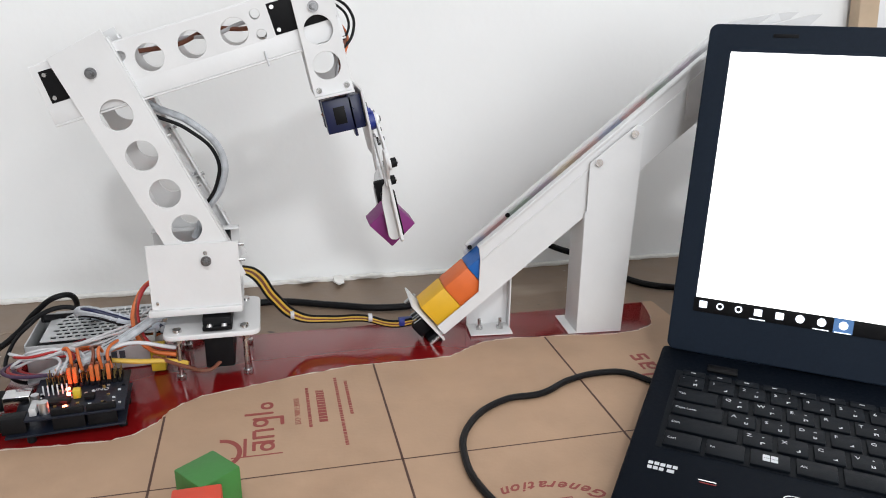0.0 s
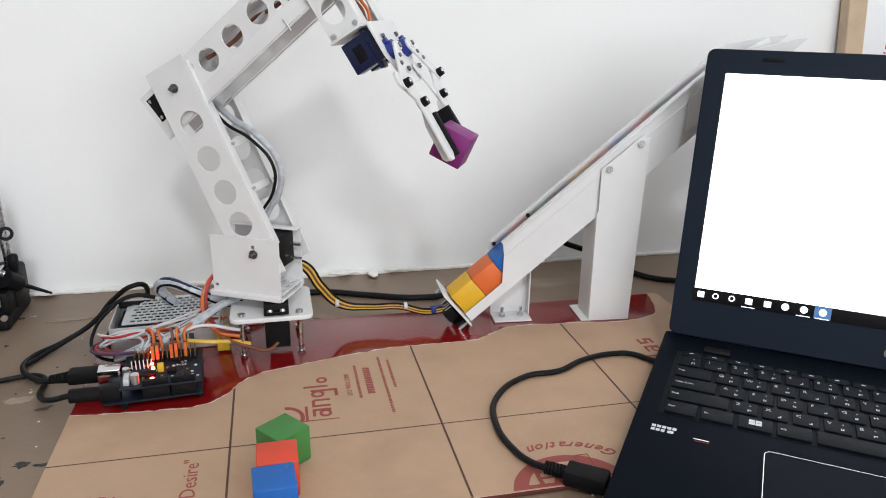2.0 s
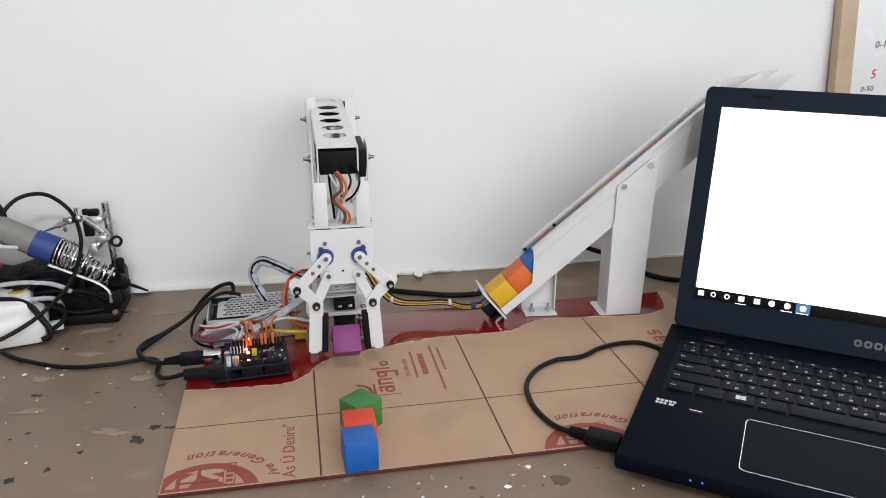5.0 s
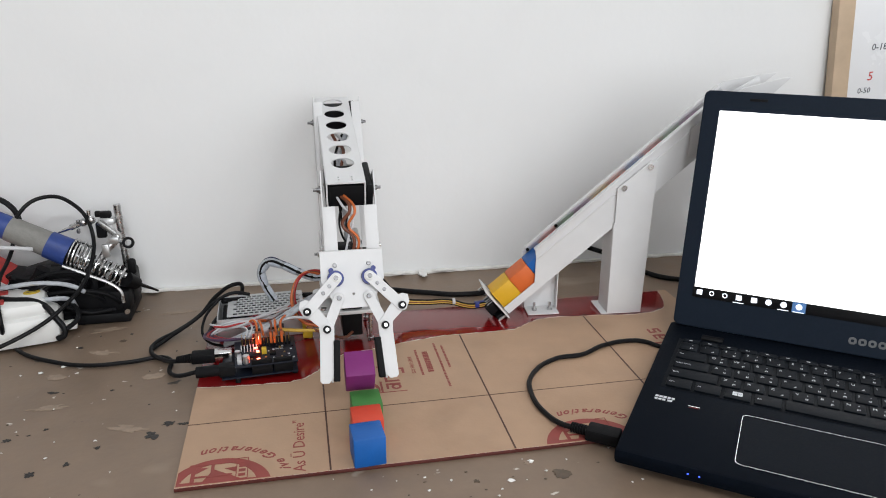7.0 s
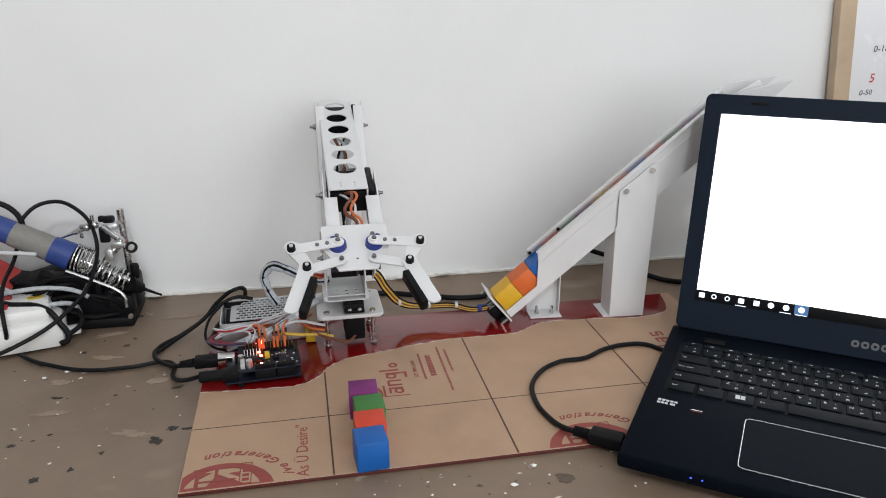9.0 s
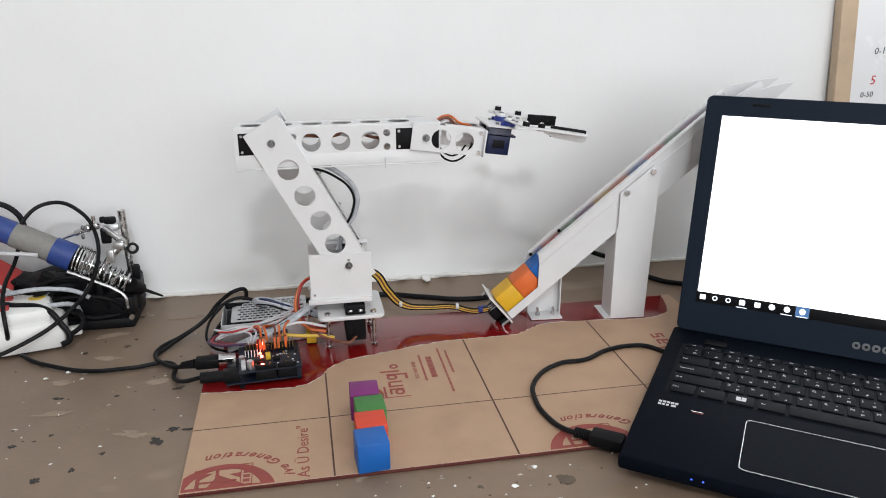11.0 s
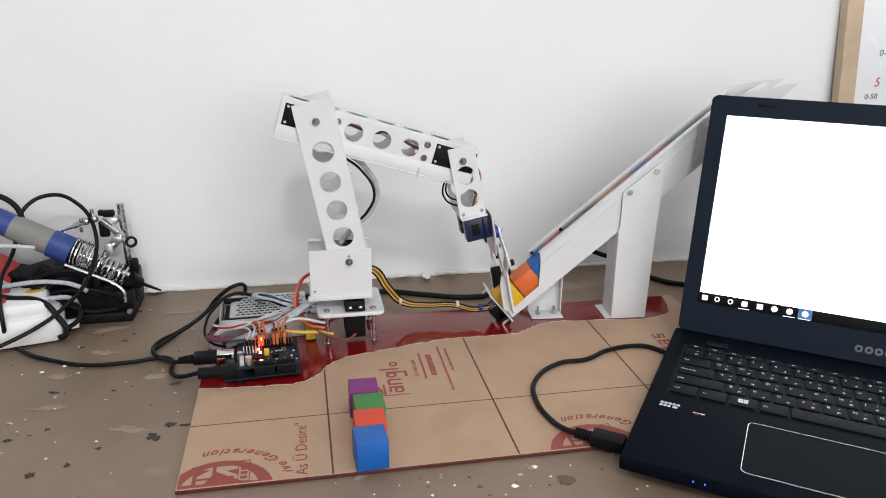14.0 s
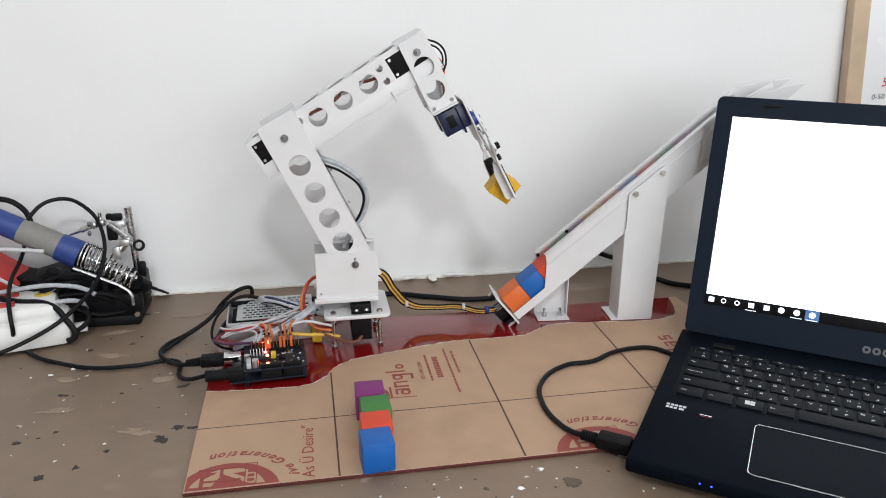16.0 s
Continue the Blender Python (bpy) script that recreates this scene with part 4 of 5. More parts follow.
    for y in (-0.0160, 0.0197):
        part("cheek_fold", boxes(((0.018, y - 0.0055, 0.0130), (0.0575, y + 0.0055, 0.0142), 0.0004)), WHITE, wb)
    pivot_screw(wb, 0.0, -0.0222, 0)
    pivot_screw(wb, 0.0, 0.0259, 0, 1)
    for y, s in ((-0.0222, -1), (0.0259, 1)):
        for z in (-0.009, 0.0100):
            part("bracket_screw", rods(((0.0535, y, z), (0.0535, y + s * 0.0014, z), 0.0022, 0.0018, 12)), CHROME, wb)
    GS = pose(-0.0040, 0, 0)
    deck = [(0.0622, -0.0270), (0.0622, 0.0270), (0.088, 0.0270), (0.096, 0.0225), (0.112, 0.0155), (0.112, -0.0155), (0.096, -0.0225), (0.088, -0.0270)]
    part("gripper_deck", plate(deck, 0.0016, [ring(0.100, 0.0, 0.0011, 8)]), WHITE, wb, "", GS @ pose(0, 0, 0.0185))
    for y in (-0.0145, 0.0145):
        part("gripper_servo", boxes(((0.0655, y - 0.0062, -0.0095), (0.0885, y + 0.0062, 0.0172), 0.0008), ((0.0610, y - 0.0062, 0.0085), (0.0935, y + 0.0062, 0.0105), 0.0004)), BLUESERVO, wb, "translucent dark blue servo", GS)
        part("servo_label", boxes(((0.071, y - 0.0064, -0.003), (0.083, y - 0.0060, 0.005), 0.0001)), BLACK, wb, "", GS)
        part("servo_horn", rods(((0.0860, y, 0.0194), (0.0860, y, 0.0240), 0.0072, 0.0066, 20), ((0.0790, y * 1.25, 0.0194), (0.0790, y * 1.25, 0.0225), 0.0022, 0.0022, 12)), BLUEHORN, wb, "blue servo horn", GS)
        part("horn_screw", rods(((0.0860, y, 0.0274), (0.0860, y, 0.0284), 0.0021, 0.0018, 14)), BOLT, wb, "", GS)
        part("deck_screw", rods(((0.0745, y, 0.0193), (0.0745, y, 0.0212), 0.0020, 0.0016, 12)), BOLT, wb, "", GS)
        part("deck_screw", rods(((0.1030, y * 0.88, 0.0236), (0.1030, y * 0.88, 0.0252), 0.0021, 0.0017, 12)), BOLT, wb, "", GS)
    part("servo_lead", tube([(0.006, -0.006, 0.006), (0.022, 0.002, 0.018), (0.034, -0.005, 0.012), (0.046, 0.004, 0.010), (0.062, 0.002, 0.002), (0.074, 0.0, -0.010)], 0.0015), WIREB, wb)
    part("servo_lead", tube([(0.006, -0.003, 0.008), (0.024, 0.006, 0.020), (0.036, 0.0, 0.015), (0.048, 0.008, 0.012), (0.064, 0.004, 0.004)], 0.0012), WIREO, wb)
    part("servo_lead", tube([(0.004, -0.010, 0.004), (0.018, -0.004, 0.014), (0.030, 0.004, 0.014), (0.044, 0.000, 0.008), (0.060, -0.004, 0.000)], 0.0011), WIREW, wb)
    loop = part("cable_loop", tube([(0.010, 0.0, 0.0), (0.016, -0.004, -0.013), (0.028, -0.006, -0.0225), (0.040, -0.004, -0.021), (0.049, 0.0, -0.012), (0.052, 0.0, -0.004)], 0.0010), CABLE, t, "thin black lead")
    part("strand", tube([(0.012, 0.003, 0.0), (0.020, 0.002, -0.012), (0.030, 0.0, -0.0185), (0.040, 0.002, -0.016), (0.046, 0.003, -0.007)], 0.0009), CABLE, loop)

    # linkage
    moving = {"loop": loop, "turntable": tb, "upper": ua, "boom": bo, "wrist": wb}
    for s, tag in ((-1, "near"), (1, "far")):
        cr = part("crank", plate(bar_outline(0.0375, 0.0048), 0.0016), WHITE, t)
        for x in (0.009, 0.017):
            part("crank_screw", rods(((x, 0, 0.0008), (x, 0, 0.0020), 0.0017, 0.0014, 12)), BOLT, cr)
        part("hub", rods(((0, 0, -0.002), (0, 0, 0.0025), 0.0036, 0.0032, 18)), STRIPW, cr)
        part("knob", rods(((0.0375, 0, 0.0008), (0.0375, 0, 0.0048), 0.0035, 0.0032, 18)), BLACK, cr, "black locking nut")
        part("knob_screw", rods(((0.0375, 0, 0.0048), (0.0375, 0, 0.0057), 0.0019, 0.0016, 12)), CHROME, cr)
        rk = part("rocker", plate(bar_outline(0.0285, 0.0044), 0.0016), WHITE, t)
        part("knob", rods(((0.0285, 0, 0.0026), (0.0285, 0, 0.0066), 0.0035, 0.0032, 18)), BLACK, rk, "black locking nut")
        part("knob_screw", rods(((0.0285, 0, 0.0066), (0.0285, 0, 0.0075), 0.0019, 0.0016, 12)), CHROME, rk)
        # jaw: x along the finger from its upper joint; the finger bends at the second joint
        a = [(-0.0105, -0.0020), (-0.0085, -0.0062), (-0.0030, -0.0070), (0.0, -0.0055), (0.0125, 0.0095), (0.0190, 0.0105), (0.0580, 0.0105), (0.0600, 0.0125), (0.0600, 0.0180), (0.0550, 0.0225), (0.0130, 0.0225), (0.0095, 0.0195), (-0.0090, 0.0040)]
        j = part("jaw", plate([(x, -s * y) for x, y in a], 0.0020), WHITE, t)
        wall = plate([(0.0150, -0.0010), (0.0590, -0.0010), (0.0598, -0.0030), (0.0588, -0.0066), (0.0560, -0.0082), (0.0300, -0.0076), (0.0190, -0.0045)], 0.0016)
        part("finger_wall", wall, WHITE, j, "", pose(0, -s * 0.0208, 0) @ XZ)
        part("grip_pad", boxes(((0.024, min(-s * 0.0218, -s * 0.0272), -0.0070), (0.0585, max(-s * 0.0218, -s * 0.0272), 0.0035), 0.0008)), RUBBER, j, "black rubber grip pad")
        moving["crank", s], moving["rocker", s], moving["jaw", s] = cr, rk, j
    return t, moving


def bar_outline(length, r, n=8):
    """A link's outline: a bar with two round ends."""
    pts = []
    for k in range(n + 1):
        a = radians(-90 + 180 * k / n)
        pts.append((length + r * math.cos(a), r * math.sin(a)))
    for k in range(n + 1):
        a = radians(90 + 180 * k / n)
        pts.append((r * math.cos(a), r * math.sin(a)))
    return pts


# ---- electronics beside the robot ----
def controller():
    """A microcontroller board with a servo shield on top."""
    z = 0.0036
    t = thing("controller_board", "microcontroller board under a servo shield with lit red lights", "circuit board", pose(-0.0900, 0.0630, z, 0, 0, 4.0))
    for x, y in ((0.014, 0.003), (0.066, 0.008), (0.015, 0.050), (0.066, 0.036)):
        part("spacer", rods(((x, y, 0), (x, y, 0.0045), 0.0026, 0.0026, 10)), BLACK, t)
    lower = part("lower_board", boxes(((0, 0, 0.0045), (0.0686, 0.0533, 0.0061), 0.0003)), PCB, t)
    part("power_jack", boxes(((-0.002, 0.003, 0.0061), (0.012, 0.012, 0.017), 0.0006)), BLACK, lower)
    part("data_port", boxes(((-0.0065, 0.0315, 0.0061), (0.0095, 0.0435, 0.0170), 0.0006)), CHROME, lower, "bright metal data port")
    for x0, x1, y in ((0.027, 0.0455, 0.0015), (0.047, 0.0640, 0.0015), (0.0185, 0.042, 0.0495), (0.044, 0.064, 0.0495)):
        part("header", boxes(((x0, y, 0.0061), (x1, y + 0.0026, 0.0148), 0.0003)), BLACK, lower)
    up = part("shield", boxes(((0.012, 0.0, 0.0148), (0.0690, 0.0540, 0.0164), 0.0003)), PCB, t, "blue-black servo shield")
    rnd = random.Random(5)
    for x0, x1 in ((0.0270, 0.0455), (0.0470, 0.0640)):
        part("header", boxes(((x0, 0.001, 0.0164), (x1, 0.0036, 0.0205), 0.0003)), BLACK, up)
    for n in range(14):
        x = 0.0195 + n * 0.0034
        part("pin_block", boxes(((x - 0.0011, 0.0365, 0.0164), (x + 0.0011, 0.0510, 0.0190), 0.0002)), BLACK, up)
        for y in (0.038, 0.0435, 0.049):
            if n in (4, 5, 8, 9, 11) :
                part("lead_plug", boxes(((x - 0.0012, y - 0.0012, 0.0190), (x + 0.0012, y + 0.0012, 0.0300), 0.0002)), (WIREO, WIREB, BLACK)[int((y - 0.037) / 0.0055)], up)
            else:
                part("pin", boxes(((x - 0.0003, y - 0.0003, 0.0190), (x + 0.0003, y + 0.0003, 0.0250))), BRASS, up)
    for n in range(6):
        x = 0.0185 + n * 0.0028
        part("pin", boxes(((x - 0.0004, 0.029, 0.0164), (x + 0.0004, 0.0298, 0.0235))), LEGEND, up)
    part("chip", boxes(((0.018, 0.014, 0.0164), (0.036, 0.0205, 0.0192), 0.0003)), BLACK, up)
    part("chip", boxes(((0.044, 0.016, 0.0164), (0.050, 0.022, 0.0190), 0.0003)), BLACK, up)
    part("terminal", boxes(((0.0145, 0.004, 0.0164), (0.0185, 0.016, 0.0215), 0.0004)), PSU, up)
    part("capacitor", rods(((0.0225, 0.007, 0.0164), (0.0225, 0.007, 0.024), 0.0030)), ALU, up)
    part("capacitor", rods(((0.0150, 0.022, 0.0164), (0.0150, 0.022, 0.022), 0.0025)), ALU, up)
    part("jumper", boxes(((0.0370, 0.020, 0.0164), (0.0415, 0.0245, 0.0225), 0.0004)), YTAPE, up)
    for x, y in ((0.0335, 0.0265), (0.0335, 0.0100), (0.0320, 0.0340)):
        part("status_light", boxes(((x - 0.0012, y - 0.0010, 0.0164), (x + 0.0012, y + 0.0010, 0.0180), 0.0003)), LEDR, up, "glowing red status light")
    for k in range(5):
        x = 0.027 + 0.0028 * k
        part("status_light", boxes(((x - 0.0006, 0.0535, 0.0166), (x + 0.0006, 0.0543, 0.0200), 0.0002)), LEDR, up, "glowing red status light") if k % 2 else None
    part("print_mark", lettering("UNO", 0.0045, 0.00005), LEGEND, up, "", pose(0.047, 0.0275, 0.01645))
    for k in range(34):
        x, y = rnd.uniform(0.016, 0.066), rnd.uniform(0.006, 0.034)
        part("component", boxes(((x, y, 0.0164), (x + 0.0018, y + 0.0011, 0.0174), 0.0001)), (LEGEND, ALU, BRASS, BLACK)[k % 4], up)
    return t


def servo_leads():
    """The bundles of thin leads that run from the shield to the robot, each a thing of its own."""
    rnd = random.Random(8)
    o = Vector((-0.0915, 0.0655, 0.0036))
    specs = []
    for k, mt in enumerate((WIREO, WIREO, WIREB, WIREO, WIREO)):
        x = 0.032 + 0.0062 * k
        specs.append((mt, [o + Vector((x, 0.045, 0.024)), o + Vector((x + 0.001 + rnd.uniform(-0.003, 0.003), 0.0465, 0.033 + rnd.uniform(0, 0.006))), o + Vector((x - 0.006 + 0.002 * k, 0.058 + rnd.uniform(-0.004, 0.006), 0.034 + rnd.uniform(-0.004, 0.004))), o + Vector((x + 0.010, 0.085, 0.022)), Vector((-0.025 + 0.004 * k, 0.172, 0.024))], 0.0011))
    for k in range(5):
        j = lambda s: rnd.uniform(-s, s)
        specs.append((WIREW if k != 2 else WIRER, [o + Vector((0.020 + 0.004 * k, 0.046, 0.022)), o + Vector((0.022 + 0.004 * k, 0.058 + j(0.003), 0.030 + j(0.004))), o + Vector((0.004 + j(0.006), 0.066 + j(0.004), 0.028 + j(0.005))), o + Vector((-0.010 + j(0.006), 0.074 + j(0.004), 0.022 + j(0.005))),
                               o + Vector((0.006 + j(0.006), 0.080 + j(0.003), 0.020 + j(0.003))), o + Vector((0.034 + j(0.006), 0.084, 0.024 + j(0.004))), Vector((-0.016 + j(0.004), 0.168 + j(0.004), 0.040 + j(0.006)))], 0.0010))
    for k in range(4):
        specs.append((WIREP if k % 2 else WIRER, [o + Vector((0.020, 0.050, 0.020)), o + Vector((0.000 - 0.004 * k, 0.062, 0.016)), o + Vector((-0.012 - 0.003 * k, 0.085, 0.012)), o + Vector((0.002, 0.108, 0.010)), Vector((-0.06, 0.155, 0.030))], 0.0013))
    t = thing("lead_bundle", "tangle of orange and white leads from board to robot", "wires")
    for mt, pts, r in specs:
        part("lead", tube(pts, r, 2), mt, t)
    part("lead", tube([Vector((-0.045, 0.120, 0.034)), Vector((-0.025, 0.125, 0.038)), Vector((0.0, 0.131, 0.030)), Vector((0.004, 0.133, 0.028))], 0.0014), WIREW, t)
    part("lead", tube([Vector((-0.040, 0.126, 0.026)), Vector((-0.02, 0.128, 0.022)), Vector((0.002, 0.132, 0.018)), Vector((0.012, 0.13, 0.016))], 0.0018), WIREY, t)
    part("relay_block", boxes(((-0.016, 0.146, 0.004), (-0.006, 0.156, 0.024), 0.001)), YTAPE, t, "yellow relay block")
    return t


def power_supply():
    t = thing("power_supply", "perforated silver switching power supply with loose wires", "power supply", pose(-0.1010, 0.1560, 0.0033, 0, 0, 2.0))
    part("case", boxes(((0, 0, 0), (0.088, 0.058, 0.0015), 0.0005), ((0, 0.0, 0.0), (0.0012, 0.058, 0.0255), 0.0004), ((0.0868, 0.0, 0.0), (0.088, 0.058, 0.0255), 0.0004), ((0, 0.0568, 0), (0.088, 0.058, 0.0255), 0.0004),
                       ((0, 0.0, 0.0), (0.088, 0.0012, 0.0240), 0.0004)), PSU, t)
    holes = []
    for i in range(13):
        for j in range(8):
            x, y = 0.018 + i * 0.0054 + (0.0027 if j % 2 else 0), 0.0075 + j * 0.0062
            if x < 0.083:
                holes.append([(x - 0.0020, y - 0.0022), (x + 0.0020, y - 0.0022), (x + 0.0020, y + 0.0022), (x - 0.0020, y + 0.0022)])
    part("lid", plate(rounded(0.010, 0.0020, 0.088, 0.058, 0.001), 0.001, holes, bevel=0.0001), PSU, t, "perforated metal lid", pose(0, 0, 0.0260))
    # black block added as the darkness seen through the lid's holes
    part("inside", boxes(((0.004, 0.004, 0.002), (0.084, 0.054, 0.018), 0.001)), BLACK, t)
    part("label_plate", boxes(((0.026, -0.0006, 0.006), (0.066, 0.0, 0.017), 0.0001)), LEGEND, t, "white rating label")
    for k in range(7):
        part("label_bar", boxes(((0.029 + 0.0055 * k, -0.0009, 0.0085), (0.033 + 0.0055 * k, -0.0006, 0.0145))), INKD, t)
    return t


HARNESS = []


def cables():
    def cord(name, label, pts, r, mt=CABLE):
        t = thing(name, label, "cable")
        part("cord", tube(pts, r), mt, t)
        return t

    z = 0.003
    c = cord("usb_cable", "black USB cable plugged into the controller board", [(-0.117, 0.1015, 0.014), (-0.133, 0.104, 0.0115), (-0.150, 0.121, 0.006), (-0.1655, 0.146, 0.0045), (-0.163, 0.167, 0.004), (-0.145, 0.186, 0.006), (-0.122, 0.202, 0.016),
                                                                               (-0.105, 0.206, 0.034), (-0.084, 0.204, 0.047), (-0.078, 0.214, 0.040), (-0.092, 0.230, 0.012), (-0.108, 0.214, 0.004), (-0.113, 0.183, 0.003)], 0.0022)
    part("plug", boxes(((-0.121, 0.0965, 0.0095), (-0.098, 0.1095, 0.0195), 0.002)), RUBBER, c)
    relief = part("strain_relief", rods(((-0.1210, 0.1030, 0.0141), (-0.1345, 0.1052, 0.0120), 0.0032, 0.0026)), RUBBER, c)
    for k in range(6):
        part("rib", rods(((-0.1215 - 0.0022 * k, 0.1030 + 0.0004 * k, 0.0140 - 0.0003 * k), (-0.1230 - 0.0022 * k, 0.1034 + 0.0004 * k, 0.0137 - 0.0003 * k), 0.0044 - 0.0002 * k)), RUBBER, relief)
    c = cord("power_cable", "black power lead running across the table to the board", [(-0.114, 0.0735, 0.014), (-0.128, 0.077, 0.010), (-0.140, 0.094, 0.005), (-0.1490, 0.1310, 0.0030), (-0.1850, 0.1280, 0.0030), (-0.2230, 0.1290, 0.0030), (-0.2590, 0.1450, 0.0030), (-0.2930, 0.1710, 0.0030), (-0.3160, 0.2040, 0.0060), (-0.3060, 0.1720, 0.0300), (-0.3120, 0.1960, 0.0620),
                                                                                      (-0.312, 0.250, 0.085), (-0.302, 0.264, 0.122), (-0.276, 0.274, 0.135), (-0.250, 0.270, 0.126), (-0.234, 0.262, 0.100), (-0.236, 0.240, 0.062), (-0.252, 0.200, 0.040), (-0.290, 0.170, 0.020), (-0.36, 0.150, 0.004), (-0.46, 0.12, 0.003)], 0.0021)
    part("plug", rods(((-0.0905, 0.0710, 0.0150), (-0.113, 0.0720, 0.0142), 0.0052)), RUBBER, c)
    cord("mains_cord", "black mains cord lying along the wall", [(-0.098, 0.196, 0.032), (-0.02, 0.245, 0.012), (0.03, 0.262, 0.0032), (0.075, 0.266, 0.0032), (0.125, 0.248, 0.0032), (0.17, 0.232, 0.0034), (0.205, 0.236, 0.0034), (0.232, 0.262, 0.005), (0.275, 0.292, 0.018), (0.316, 0.303, 0.036), (0.338, 0.302, 0.034), (0.358, 0.300, 0.0255), (0.385, 0.297, 0.0155), (0.403, 0.280, 0.0075), (0.417, 0.257, 0.0036), (0.441, 0.230, 0.0036), (0.52, 0.215, 0.0036), (0.65, 0.24, 0.0036)], 0.0031)
    cord("loose_cord", "thin dark cord beside the power supply", [(-0.166, 0.152, 0.003), (-0.150, 0.176, 0.005), (-0.126, 0.190, 0.016), (-0.104, 0.198, 0.032), (-0.086, 0.202, 0.038), (-0.070, 0.204, 0.034)], 0.0019)
    cord("loose_cord", "thin dark cord hanging beside the power supply", [(-0.100, 0.200, 0.034), (-0.116, 0.178, 0.020), (-0.112, 0.152, 0.008), (-0.088, 0.142, 0.005), (-0.060, 0.146, 0.007)], 0.0014)
    for k in range(2):
        s = thing("sleeved_lead", "grey-white sleeved lead from the robot to the power supply", "cable")
        path = [(0.004 + 0.003 * k, 0.176, 0.040), (-0.0091, 0.1518 - 0.004 * k, 0.045), (-0.0266, 0.136 - 0.006 * k, 0.040), (-0.0492, 0.1247 - 0.006 * k, 0.032), (-0.0716, 0.1246 - 0.006 * k, 0.024), (-0.0919, 0.134 - 0.004 * k, 0.012)]
        cord_ = part("cord", tube(path, 0.0027), GREYWRAP, s)
        for q in range(3):
            u, v = Vector(path[q + 1]), Vector(path[q + 2])
            part("dark_band", rods((u.lerp(v, 0.25), u.lerp(v, 0.6), 0.00295)), INKD, cord_)
    g = thing("wire_harness", "grey spiral-wrapped harness arching from the supply to the robot", "cable", pose(-0.050, 0.196, 0.028))
    line = [(0.006, 0.0, 0.0), (-0.003, 0.002, 0.018), (-0.006, 0.002, 0.034), (0.003, 0.0, 0.045), (0.018, -0.006, 0.042), (0.034, -0.012, 0.035), (0.048, -0.016, 0.030), (0.062, -0.020, 0.031)]
    part("cord", tube(line, 0.0040), GREYWRAP, g)
    part("cord", tube([(x, y - 0.003, z + 0.001) for x, y, z in line], 0.0016), CABLE, g, "thin black lead")
    part("cord", tube([(x, y + 0.001, z + 0.003) for x, y, z in line], 0.0016), BLUESERVO, g, "thin blue lead")
    for q in range(len(line) - 1):
        u, v = Vector(line[q]), Vector(line[q + 1])
        part("wrap_band", rods((u.lerp(v, 0.08), u.lerp(v, 0.88), 0.0044, 0.0044, 14)), WRAPB, g)
    HARNESS.append(g)
    o = thing("servo_cord", "brown and orange servo cord looping beside the robot base", "cable")
    for k, mt in enumerate((WIREO, WIREB, WIRER)):
        part("strand", tube([(0.006, 0.178, 0.062 + 0.001 * k), (-0.010, 0.168, 0.068), (-0.022, 0.156, 0.058 + 0.002 * k), (-0.024, 0.146, 0.038), (-0.014, 0.138, 0.026), (0.004, 0.134, 0.022)], 0.0016), mt, o, "", pose(0.0016 * k, 0.0012 * k, 0))
    h = thing("sensor_harness", "black and yellow sensor harness running to the ramp stop", "cable")
    for k, mt in enumerate((CABLE, WIREY, WIREB, WIREY, CABLE)):
        dx, dz = 0.0014 * (k - 2), 0.0012 * (k - 2)
        part("strand", tube([(0.048, 0.186, 0.066 + dz), (0.060 + dx, 0.184, 0.062 + dz), (0.074 + dx, 0.186, 0.040 + dz), (0.092 + dx, 0.190, 0.020 + dz), (0.118, 0.188, 0.016 + dz), (0.145, 0.182, 0.017 + dz), (0.168, 0.172, 0.014 + dz), (0.186, 0.166, 0.018 + dz)], 0.0010), mt, h)
    for x, y, zz in ((0.088, 0.189, 0.022), (0.150, 0.180, 0.018)):
        part("cable_tie", rods(((x - 0.0015, y, zz), (x + 0.0015, y, zz), 0.0036, 0.0036, 12)), WIREW, h)
    part("connector", boxes(((0.172, 0.168, 0.013), (0.184, 0.175, 0.019), 0.001)), BLUEHORN, h, "blue connector")


